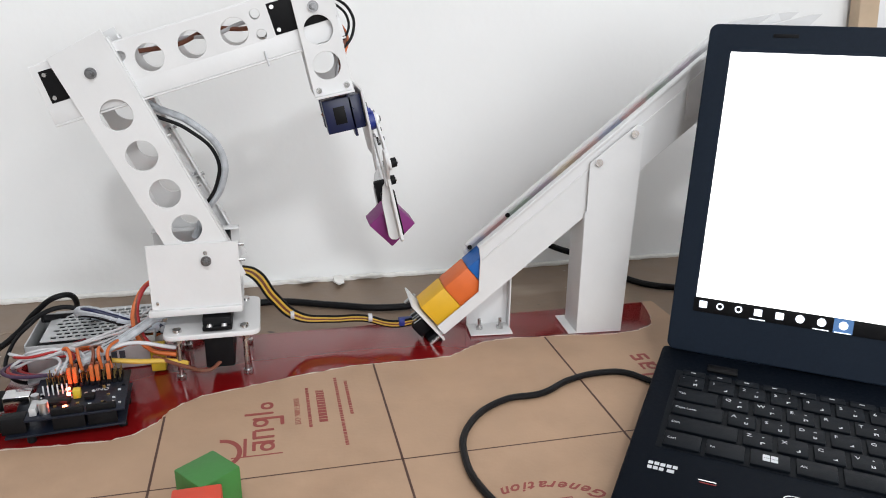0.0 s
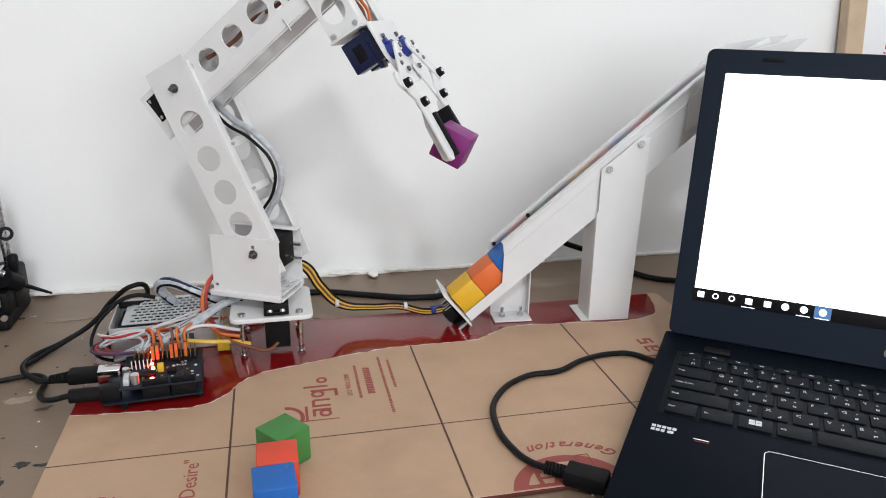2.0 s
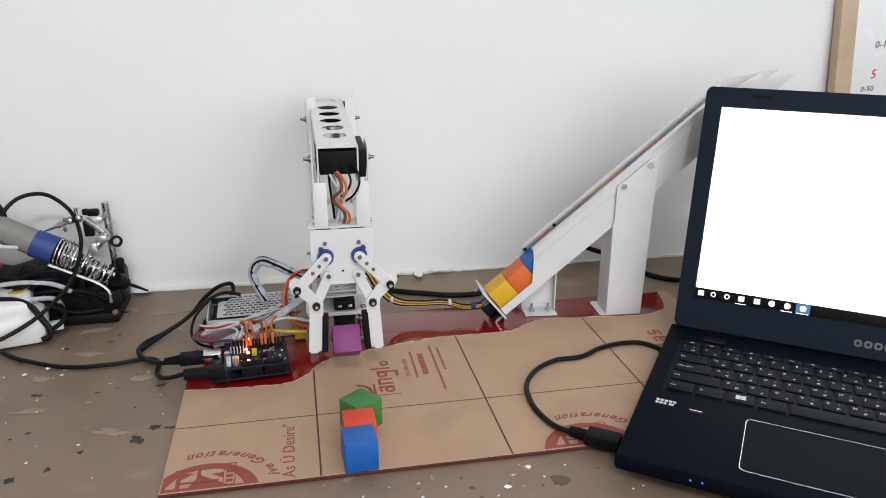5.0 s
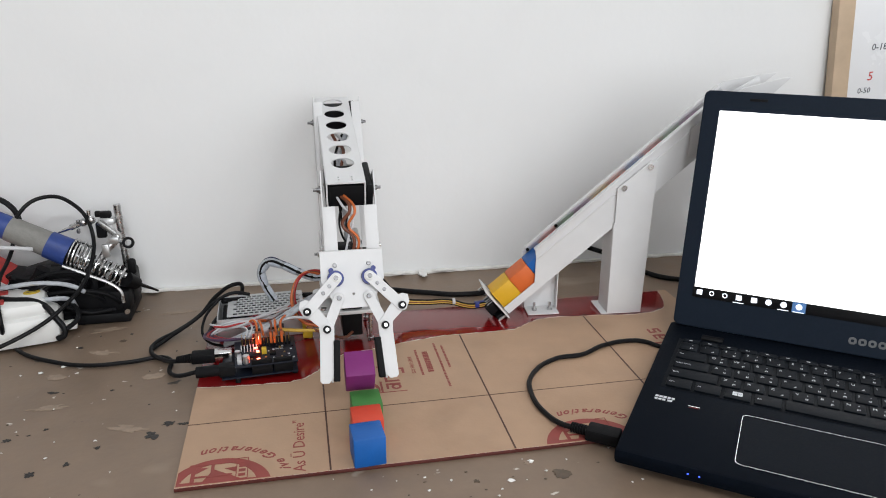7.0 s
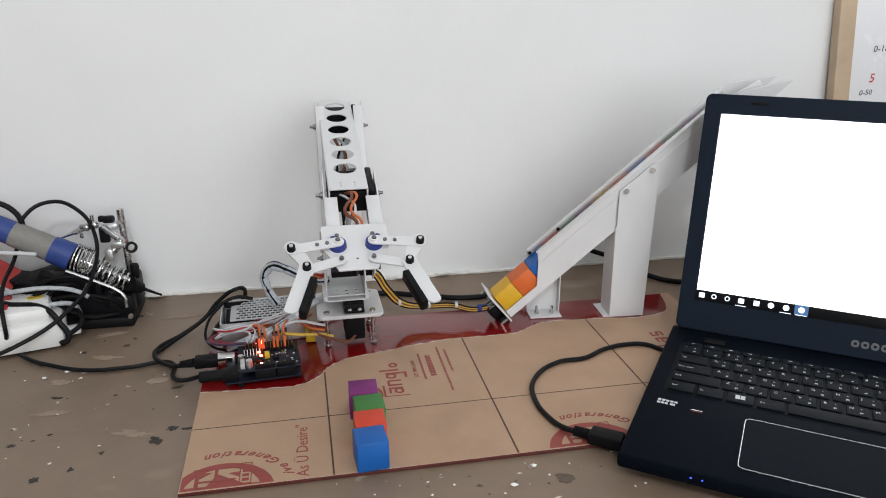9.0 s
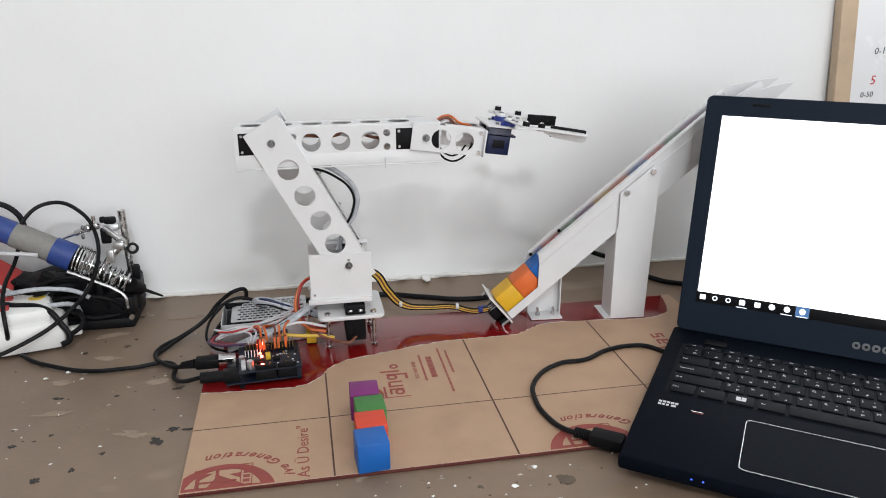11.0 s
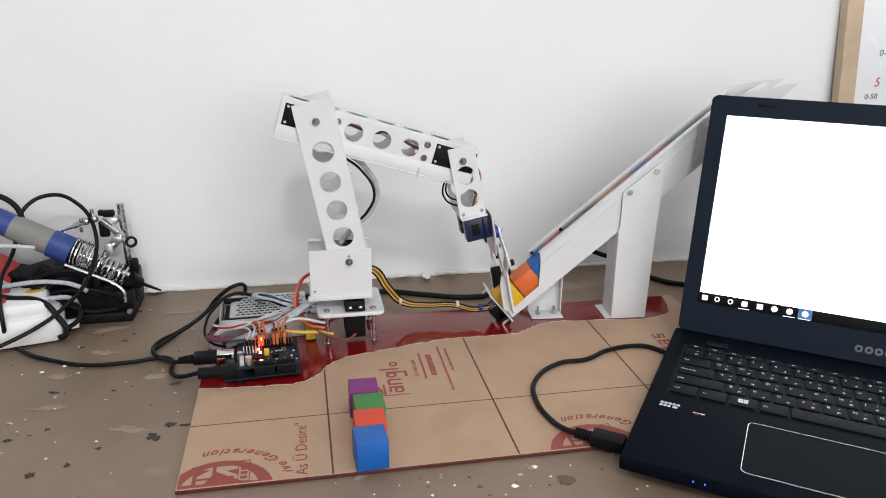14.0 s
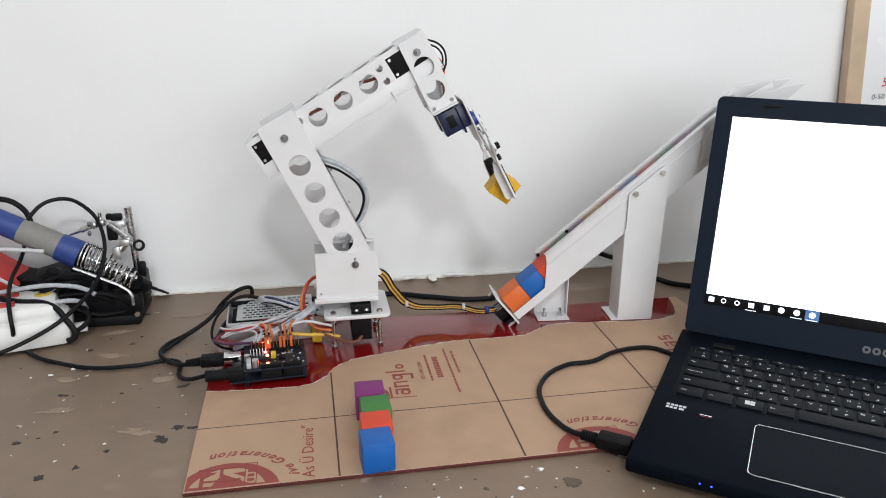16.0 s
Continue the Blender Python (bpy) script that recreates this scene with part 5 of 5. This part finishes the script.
# ---- the clutter at the table's end ----
def solder_station():
    b = thing("soldering_stand", "black cast soldering stand with steel clamps and coil holder", "soldering stand")
    part("base", boxes(((-0.330, 0.232, 0.0), (-0.200, 0.300, 0.012), 0.003), ((-0.325, 0.262, 0.010), (-0.205, 0.300, 0.030), 0.004), ((-0.222, 0.258, 0.010), (-0.198, 0.296, 0.046), 0.004)), BLACK, b)
    part("sponge_tray", boxes(((-0.300, 0.238, 0.011), (-0.215, 0.260, 0.016), 0.002)), RUBBER, b)
    part("thumb_screw", rods(((-0.206, 0.236, 0.014), (-0.202, 0.229, 0.014), 0.003)), CHROME, b)
    part("post", rods(((-0.2063, 0.280, 0.020), (-0.2090, 0.280, 0.121), 0.0040)), STEEL, b)
    part("collar", boxes(((-0.229, 0.270, 0.1000), (-0.2115, 0.284, 0.1085), 0.003)), ALU, b)
    part("wing_nut", boxes(((-0.2245, 0.262, 0.1105), (-0.2125, 0.270, 0.1180), 0.002), ((-0.2290, 0.263, 0.1120), (-0.2230, 0.269, 0.1185), 0.0015)), BLACK, b)
    part("clamp_plate", boxes(((-0.232, 0.270, 0.086), (-0.2215, 0.276, 0.104), 0.002)), RUBBER, b)
    part("arm", rods(((-0.2270, 0.272, 0.1045), (-0.2080, 0.264, 0.0900), 0.0040), ((-0.2080, 0.262, 0.0900), (-0.2183, 0.258, 0.0797), 0.0050), ((-0.2183, 0.256, 0.0797), (-0.2345, 0.250, 0.0578), 0.0040, 0.0022)), STEEL, b)
    part("jaw_clip", boxes(((-0.2240, 0.250, 0.0700), (-0.2160, 0.254, 0.0850), 0.0015), ((-0.2160, 0.250, 0.0850), (-0.2050, 0.255, 0.0925), 0.0015)), ALU, b)
    part("jaw_clip", rods(((-0.2345, 0.246, 0.0600), (-0.2500, 0.244, 0.0420), 0.0030, 0.0012)), STEEL, b)
    part("arm", rods(((-0.2378, 0.270, 0.1086), (-0.2560, 0.268, 0.1010), 0.0034), ((-0.2560, 0.268, 0.1010), (-0.2699, 0.268, 0.0957), 0.0024, 0.0010), ((-0.2360, 0.270, 0.1190), (-0.2370, 0.270, 0.1020), 0.0022)), CHROME, b)
    for x, y, zz in ((-0.2085, 0.262, 0.0895), (-0.2425, 0.268, 0.1062), (-0.2340, 0.268, 0.1085), (-0.2290, 0.250, 0.0640)):
        part("ball_joint", bmesh_ball((x, y, zz), 0.0046), STEEL, b)
    part("wing_nut", rods(((-0.2080, 0.258, 0.0870), (-0.1990, 0.254, 0.0850), 0.0026)), CHROME, b)
    part("wing_nut", plate(ring(0, 0, 0.0062, 20), 0.006, [ring(0, 0, 0.0036, 14)], bevel=0.0005), BLACK, b, "", pose(-0.1965, 0.253, 0.0850, 80, 0, 20))
    part("wing_nut", boxes(((-0.2490, 0.264, 0.1050), (-0.2455, 0.268, 0.1100), 0.0012), ((-0.2500, 0.264, 0.0945), (-0.2465, 0.268, 0.1000), 0.0012)), BOLT, b)
    part("wing_nut", boxes(((-0.2035, 0.262, 0.044), (-0.1945, 0.270, 0.062), 0.003)), BLACK, b)
    part("coil_holder", spring((-0.2565, 0.256, 0.0755), (-0.2370, 0.2545, 0.0670), 0.0165, 0.0160, 6, 0.0011), CHROME, b)
    part("coil_holder", spring((-0.2330, 0.252, 0.0610), (-0.2035, 0.248, 0.0450), 0.0120, 0.0105, 6, 0.0013), CHROME, b)
    part("wire_foot", tube([(-0.262, 0.238, 0.068), (-0.2351, 0.236, 0.0551), (-0.212, 0.234, 0.0425), (-0.2066, 0.2335, 0.036), (-0.2056, 0.233, 0.0234)], 0.0017, 2), STEEL, b)
    part("rest", boxes(((-0.262, 0.240, 0.010), (-0.200, 0.262, 0.034), 0.004), ((-0.300, 0.250, 0.010), (-0.232, 0.285, 0.056), 0.006)), BLACK, b)
    part("nozzle", rods(((-0.2035, 0.248, 0.0450), (-0.1960, 0.262, 0.034), 0.0090, 0.0070), ((-0.1960, 0.262, 0.034), (-0.1822, 0.302, 0.0077), 0.0024, 0.0012)), BLACK, b)
    i = thing("soldering_iron", "soldering iron with blue and grey grip in the coil", "soldering iron")
    a, c = Vector((-0.390, 0.266, 0.146)), Vector((-0.2581, 0.256, 0.0764))
    d = c - a
    for n, (f0, f1, r0, r1, mt) in enumerate(((0.0, 0.575, 0.0125, 0.0130, BLUEG), (0.575, 0.85, 0.0135, 0.0138, GREYP), (0.85, 1.0, 0.0148, 0.0155, BLUEG), (1.0, 1.05, 0.0140, 0.0120, BLACK))):
        part("grip", rods((a + d * f0, a + d * f1, r0, r1, 24)), mt, i, ("blue rubber", "grey rubber", "blue rubber collar", "black collar")[n])
    part("shaft", rods((a + d * 1.05, a + d * 1.42, 0.0034)), STEEL, i)
    return b


def bmesh_ball(c, r):
    bm = bmesh.new()
    bmesh.ops.create_icosphere(bm, subdivisions=2, radius=r, matrix=Matrix.Translation(c))
    return bm


def power_strip():
    t = thing("power_strip", "white plastic power strip with red switches and a yellow sticker", "power strip", pose(-0.2570, 0.2010, 0.0, 0, 0, 14))
    part("case", boxes(((-0.20, -0.012, 0.001), (-0.003, 0.060, 0.033), 0.009), ((-0.195, -0.005, 0.028), (-0.014, 0.054, 0.046), 0.007)), STRIPW, t)
    part("cord_grip", boxes(((-0.004, 0.012, 0.004), (0.010, 0.022, 0.013), 0.002)), STRIPW, t)
    part("hanging_loop", plate(ring(0.0, 0.0, 0.010, 20), 0.003, [ring(0.003, 0, 0.004, 12)]), STRIPW, t, "", pose(0.012, 0.050, 0.004))
    part("sticker", plate([(0.008 * math.cos(k * 0.314), 0.0065 * math.sin(k * 0.314)) for k in range(20)], 0.0004, bevel=0.0001), YTAPE, t, "round yellow sticker", pose(-0.028, 0.030, 0.0463))
    part("sticker_bar", boxes(((-0.033, 0.0295, 0.0465), (-0.023, 0.0305, 0.0467))), INKD, t)
    for x in (-0.060, -0.098):
        part("switch", boxes(((x - 0.010, 0.006, 0.045), (x + 0.008, 0.016, 0.0485), 0.001)), REDBOX, t, "dark red rocker switch")
        part("switch", boxes(((x - 0.010, 0.034, 0.045), (x + 0.010, 0.044, 0.0475), 0.001)), REDBOX, t, "dark red rocker switch")
    rnd = random.Random(31)
    for k in range(6):
        cx, cy, cz = -0.312 + 0.011 * k, 0.246 - 0.003 * (k % 3), 0.016 + 0.006 * (k % 4)
        pts = [(cx + (0.030 + 0.003 * k) * math.cos(q * 0.7 + k), cy + 0.012 * math.sin(q * 0.7 + k), cz + 0.010 + 0.016 * math.sin(q * 0.9 + 1.7 * k) + rnd.uniform(-0.003, 0.003)) for q in range(11)]
        h = thing("coiled_lead", "black coiled lead heaped behind the power strip", "cable")
        part("cord", tube(pts, 0.0023), RUBBER, h)
    b = thing("red_card_box", "small red and white card box behind the power strip", "box", pose(-0.372, 0.272, 0.040, 14, 40, 10))
    part("box_body", boxes(((-0.03, -0.02, 0), (0.03, 0.02, 0.040), 0.001)), REDBOX, b)
    part("box_edge", boxes(((-0.0305, -0.0207, 0.0345), (0.0305, 0.0207, 0.0385), 0.0005)), WHITE, b, "white edge")
    a = thing("adapter_stack", "black power adapters heaped at the wall", "power adapter")
    part("adapter", boxes(((-0.050, -0.022, 0), (0.05, 0.022, 0.032), 0.004)), BLACK, a, "", pose(-0.352, 0.272, 0.0, 0, 0, 8))
    part("adapter", boxes(((-0.036, -0.018, 0), (0.036, 0.018, 0.020), 0.003)), BLACK, a, "", pose(-0.322, 0.276, 0.0325, 0, 8, -12))
    part("adapter", boxes(((-0.030, -0.016, 0), (0.030, 0.016, 0.024), 0.003)), BLACK, a, "", pose(-0.292, 0.284, 0.031, 0, -10, 20))
    part("plug_body", rods(((-0.300, 0.250, 0.036), (-0.285, 0.250, 0.062), 0.008, 0.007)), RUBBER, a)
    part("plug_body", boxes(((-0.012, -0.009, 0), (0.012, 0.009, 0.030), 0.003)), RUBBER, a, "", pose(-0.270, 0.268, 0.030, 12, 20, 10))
    for n, (pts, r, mt) in enumerate((
            ([(-0.46, 0.20, 0.010), (-0.36, 0.215, 0.046), (-0.315, 0.224, 0.053), (-0.272, 0.228, 0.053), (-0.248, 0.226, 0.047), (-0.240, 0.224, 0.042)], 0.0024, GREYWRAP),
            ([(-0.46, 0.19, 0.015), (-0.36, 0.205, 0.042), (-0.310, 0.205, 0.044), (-0.275, 0.210, 0.042), (-0.256, 0.222, 0.036), (-0.254, 0.234, 0.022)], 0.0024, GREYWRAP),
            ([(-0.44, 0.25, 0.088), (-0.36, 0.246, 0.092), (-0.318, 0.244, 0.090), (-0.29, 0.246, 0.086)], 0.0022, WIREW),
            ([(-0.45, 0.22, 0.030), (-0.36, 0.222, 0.050), (-0.31, 0.205, 0.047), (-0.276, 0.198, 0.043), (-0.262, 0.190, 0.030), (-0.255, 0.186, 0.012), (-0.262, 0.185, 0.008)], 0.0030, CABLE),
            ([(-0.45, 0.285, 0.06), (-0.375, 0.285, 0.120), (-0.345, 0.285, 0.135), (-0.318, 0.285, 0.124), (-0.31, 0.285, 0.09)], 0.0030, CABLE),
            ([(-0.255, 0.190, 0.015), (-0.246, 0.205, 0.020), (-0.250, 0.220, 0.026), (-0.265, 0.232, 0.030), (-0.30, 0.235, 0.05)], 0.0026, CABLE))):
        c = thing("loose_cord", "grey cord draped over the clutter" if mt is not CABLE else "black cord draped over the clutter", "cable", group="loose cords")
        part("cord", tube(pts, r), mt, c)


def whiteboard():
    t = thing("whiteboard", "framed whiteboard with marker notes standing against the wall", "whiteboard", pose(0.690, 0.300, 0.0, -2.0, -3.5, -4))
    part("panel", boxes(((0.02, -0.004, 0.0), (1.0, 0.006, 0.75), 0.001)), BOARD, t)
    part("frame_post", boxes(((0.0, -0.008, 0.0), (0.023, 0.008, 0.76), 0.002)), WOOD, t, "pale wooden frame")
    part("frame_rail", boxes(((0.0, -0.010, 0.76), (1.0, 0.010, 0.785), 0.002)), WOOD, t, "pale wooden frame")
    for s, x, z, size, mt in (("b", 0.072, 0.288, 0.020, INKR), ("0-180", 0.052, 0.268, 0.012, INKD), ("5", 0.050, 0.230, 0.016, INKR), ("0-50", 0.038, 0.214, 0.010, INKD)):
        part("marker_note", lettering(s, size, 0.0001, shear=0.15), mt, t, "", pose(x, -0.0044, z, 90, 0, 0))
    part("marker_dot", plate([(0.0055 * math.cos(k * 0.4), 0.0055 * math.sin(k * 0.4)) for k in range(16)], 0.0003, bevel=0.00005), INKR, t, "", pose(0.082, -0.0044, 0.238, 90, 0, 0))
    part("marker_line", rods(((0.082, -0.0043, 0.170), (0.082, -0.0043, 0.238), 0.0008), ((0.082, -0.0043, 0.238), (0.094, -0.0043, 0.30), 0.0008)), INKD, t)
    return t


room()
chips()
blots()
sheet()
laptop()
laptop_cable()
ramp()
ROBOT, MOVING = robot()
controller()
servo_leads()
power_supply()
cables()
solder_station()
power_strip()
whiteboard()

# ---- what moves ----
# seconds, turn of the base, upper arm, boom and wrist (degrees over the horizon), opening of the jaws
JOINTS = [
    (0.0, 0, 114.5, 16.5, -78.4, 0), (0.5, 0, 114.9, 34.2, -62.4, 0), (1.0, 0, 115.0, 38.7, -57.8, 0), (1.5, 0, 114.9, 38.9, -57.6, 0), (1.8, -5, 114.8, 39, -57.5, 0),
    (2.0, -28, 114.6, 39, -57.5, 0), (2.2, -50, 114.5, 39.6, -57.5, 0), (2.5, -72, 114.4, 43, -63, 0), (2.7, -87, 114.4, 44, -72, 0), (2.8, -90, 114.5, 39, -75, 0), (3.0, -90, 115, 30.5, -77, 0), (3.5, -90, 117, 12.5, -88, 0), (4.0, -90, 119, -2.5, -92, 0),
    (4.5, -90, 121, -2.5, -92, 0), (5.5, -90, 121, -6, -84, 0), (6.6, -90, 121, -14.5, -64, 0), (7.5, -90, 121, -14.5, -64, 0), (8.0, -90, 119.5, -15, -46, 0.14), (8.5, -90, 120, -15, -30, 0.95), (9.0, -90, 120.5, -15, -28, 1),
    (9.3, -90, 120.5, -10, -24, 1), (9.9, -90, 118, 0, -14, 1), (10.8, -8, 118, 0, -10, 1), (11.0, 0, 118, 0, -8, 1),
    (11.2, 0, 117.2, -4, -13, 1), (11.3, 0, 116.2, -8, -17.5, 1), (11.4, 0, 108, -15, -26, 1), (11.5, 0, 99.6, -22.4, -35.7, 1), (12.0, 0, 101.6, -20.7, -42, 1), (12.5, 0, 101.8, -20.2, -57.7, 1), (12.8, 0, 101.9, -20.2, -69, 1), (13.0, 0, 102.0, -20.2, -76, 1), (13.15, 0, 102.1, -20.2, -78, 0.9), (13.5, 0, 102.3, -20.1, -77.5, 0.15), (13.7, 0, 102.3, -20.1, -77.5, 0),
    (14.0, 0, 100.7, -16.5, -78.8, 0), (14.5, 0, 101.9, -7.3, -83.6, 0), (15.0, 0, 102.8, -3.8, -96.0, 0), (15.5, 0, 116.1, 14.9, -77.6, 0), (16.0, 0, 115.5, 31.4, -63.4, 0),
]


def joints(t):
    for a, b in zip(JOINTS, JOINTS[1:]):
        if t <= b[0] + 1e-6:
            f = min(max((t - a[0]) / (b[0] - a[0]), 0), 1)
            return [x + (y - x) * f for x, y in zip(a[1:], b[1:])]
    return list(JOINTS[-1][1:])


def arm_poses(t):
    """The pose of each moving part in the robot's space."""
    turn, a, b, c, grip = joints(t)
    yaw = pose(0, 0, 0, 0, 0, turn)
    ca, sa, cb, sb = math.cos(radians(a)), math.sin(radians(a)), math.cos(radians(b)), math.sin(radians(b))
    ex, ez = L1 * ca, SZ + L1 * sa
    wx, wz = ex + L2 * cb, ez + L2 * sb
    out = {"turntable": yaw @ pose(0, 0, -DROP), "upper": yaw @ pose(0, 0, SZ, 0, -a, 0), "boom": yaw @ pose(ex, 0, ez, 0, -b, 0)}
    wrist = yaw @ pose(wx, 0, wz, 0, -c, 0)
    out["wrist"] = wrist
    flip = min(max((b - c - 64) / 24, 0), 1)
    out["loop"] = wrist @ pose(-0.018 * flip, 0, 0.004 * flip, 180 * flip, 0, 0)
    phi = radians(44 + 37 * grip)
    P, Q = Vector((0.082, 0.0142)), Vector((0.0990, 0.0128))
    C = P + 0.0375 * Vector((math.cos(phi), math.sin(phi)))
    d = C - Q
    r0, r1, n = 0.0285, 0.0223, d.length
    x = (r0 * r0 - r1 * r1 + n * n) / (2 * n)
    h = math.sqrt(max(r0 * r0 - x * x, 0))
    u = d / n
    D = Q + u * x + Vector((u.y, -u.x)) * h
    swing = math.atan2(D.y - C.y, D.x - C.x) - math.atan2(-0.0165, 0.015)
    for s in (-1, 1):
        out["crank", s] = wrist @ pose(P.x, s * P.y, 0.0248, 0, 0, math.degrees(s * phi))
        out["rocker", s] = wrist @ pose(Q.x, s * Q.y, 0.0215, 0, 0, math.degrees(s * math.atan2(D.y - Q.y, D.x - Q.x)))
        out["jaw", s] = wrist @ pose(C.x, s * C.y, 0.0232, 0, 0, math.degrees(s * swing))
    return out


HELD = pose(0.1615, 0, 0.0205, 0, -33, 0)
FLOORZ = 0.0037 + SIDE / 2


def blend(a, b, f):
    """A pose between two others."""
    return Matrix.LocRotScale(a.translation.lerp(b.translation, f), a.to_quaternion().slerp(b.to_quaternion(), f), None)


def held(t):
    return Matrix.Translation((AX, AY, AZ)) @ arm_poses(t)["wrist"] @ HELD


def motions():
    times = [k / 10 for k in range(161)]
    # the harness lies low while the arm faces the ramp and is lifted as its base turns away
    low, high = pose(-0.062, 0.200, 0.028, 62, 0, 6), pose(-0.050, 0.196, 0.028, 0, 0, 0)
    walk(HARNESS[0], [(t, blend(low, high, min(max(-joints(t)[0] / 90, 0), 1))) for t in times])
    for key, ob in MOVING.items():
        walk(ob, [(t, arm_poses(t)[key]) for t in times])
    # three cubes stand in a row; the purple one is set down behind them
    for colour, mt, x, y, turn in (("blue", BLUEP, 0.0292, -0.0735, 4), ("red", REDP, 0.0312, -0.0490, 1), ("green", GREEN, 0.0330, -0.0245, 2)):
        ob = block(colour, mt, "standing on the papered sheet")
        if colour == "green":
            walk(ob, [(0.0, pose(0.0350, -0.0215, FLOORZ, 0, 0, 38)), (6.2, pose(0.0350, -0.0215, FLOORZ, 0, 0, 38)), (6.6, pose(x, y, FLOORZ, 0, 0, turn)), (16.0, pose(x, y, FLOORZ, 0, 0, turn))])
        else:
            walk(ob, [(0.0, pose(x, y, FLOORZ, 0, 0, turn)), (16.0, pose(x, y, FLOORZ, 0, 0, turn))])
    purple = block("purple", PURPLE, "carried by the gripper")
    rest = pose(0.0305, 0.0015, FLOORZ, 0, 0, -1)
    rows = []
    base = held(7.6)
    flat = rest.to_quaternion()
    best = min((Matrix.LocRotScale(rest.translation, flat @ Euler((radians(90 * i), radians(90 * j), radians(90 * k))).to_quaternion(), None) for i in range(4) for j in range(4) for k in range(4)),
               key=lambda m: m.to_quaternion().rotation_difference(base.to_quaternion()).angle)
    for t in times:
        if t <= 7.6:
            rows.append((t, held(t)))
        else:
            rows.append((t, blend(base, best, min((t - 7.6) / 0.25, 1))))
    walk(purple, rows)
    # the chute: the yellow cube is lifted out, the rest slide down one place
    order = (("yellow", YELLOW), ("orange", ORANGE), ("blue", BLUEP), ("red", REDP), ("green", GREEN), ("purple", PURPLE))
    for n in range(12):
        colour, mt = order[n % 6]
        ob = block(colour, mt, "lying in the white chute")
        at = lambda k: RAMP @ pose(-0.0045 + SIDE / 2 + k * (SIDE + 0.0002), 0, SIDE / 2 + DIP)
        if n == 0:
            lift = 13.9
            first = held(lift)
            best = min((first.to_quaternion().inverted() @ (at(0).to_quaternion() @ Euler((radians(90 * i), radians(90 * j), radians(90 * k))).to_quaternion()) for i in range(4) for j in range(4) for k in range(4)), key=lambda q: min(q.angle, 2 * math.pi - q.angle))
            fix = best.to_matrix().to_4x4()
            walk(ob, [(t, at(0) @ offset_turn(at(0), first @ fix) if t <= lift else blend(at(0) @ offset_turn(at(0), first @ fix), held(t) @ fix, min((t - lift) / 0.4, 1))) for t in times])
        else:
            walk(ob, [(0.0, at(n)), (14.4, at(n)), (14.5, at(n - 0.6)), (14.6, at(n - 1)), (16.0, at(n - 1))])


def offset_turn(a, b):
    """The quarter turns of a cube at a that bring its axes nearest to b."""
    qa, qb = a.to_quaternion(), b.to_quaternion()
    turns = [Euler((radians(90 * i), radians(90 * j), radians(90 * k))).to_quaternion() for i in range(4) for j in range(4) for k in range(4)]
    q = min(turns, key=lambda r: (qa @ r).rotation_difference(qb).angle)
    return q.to_matrix().to_4x4()


motions()
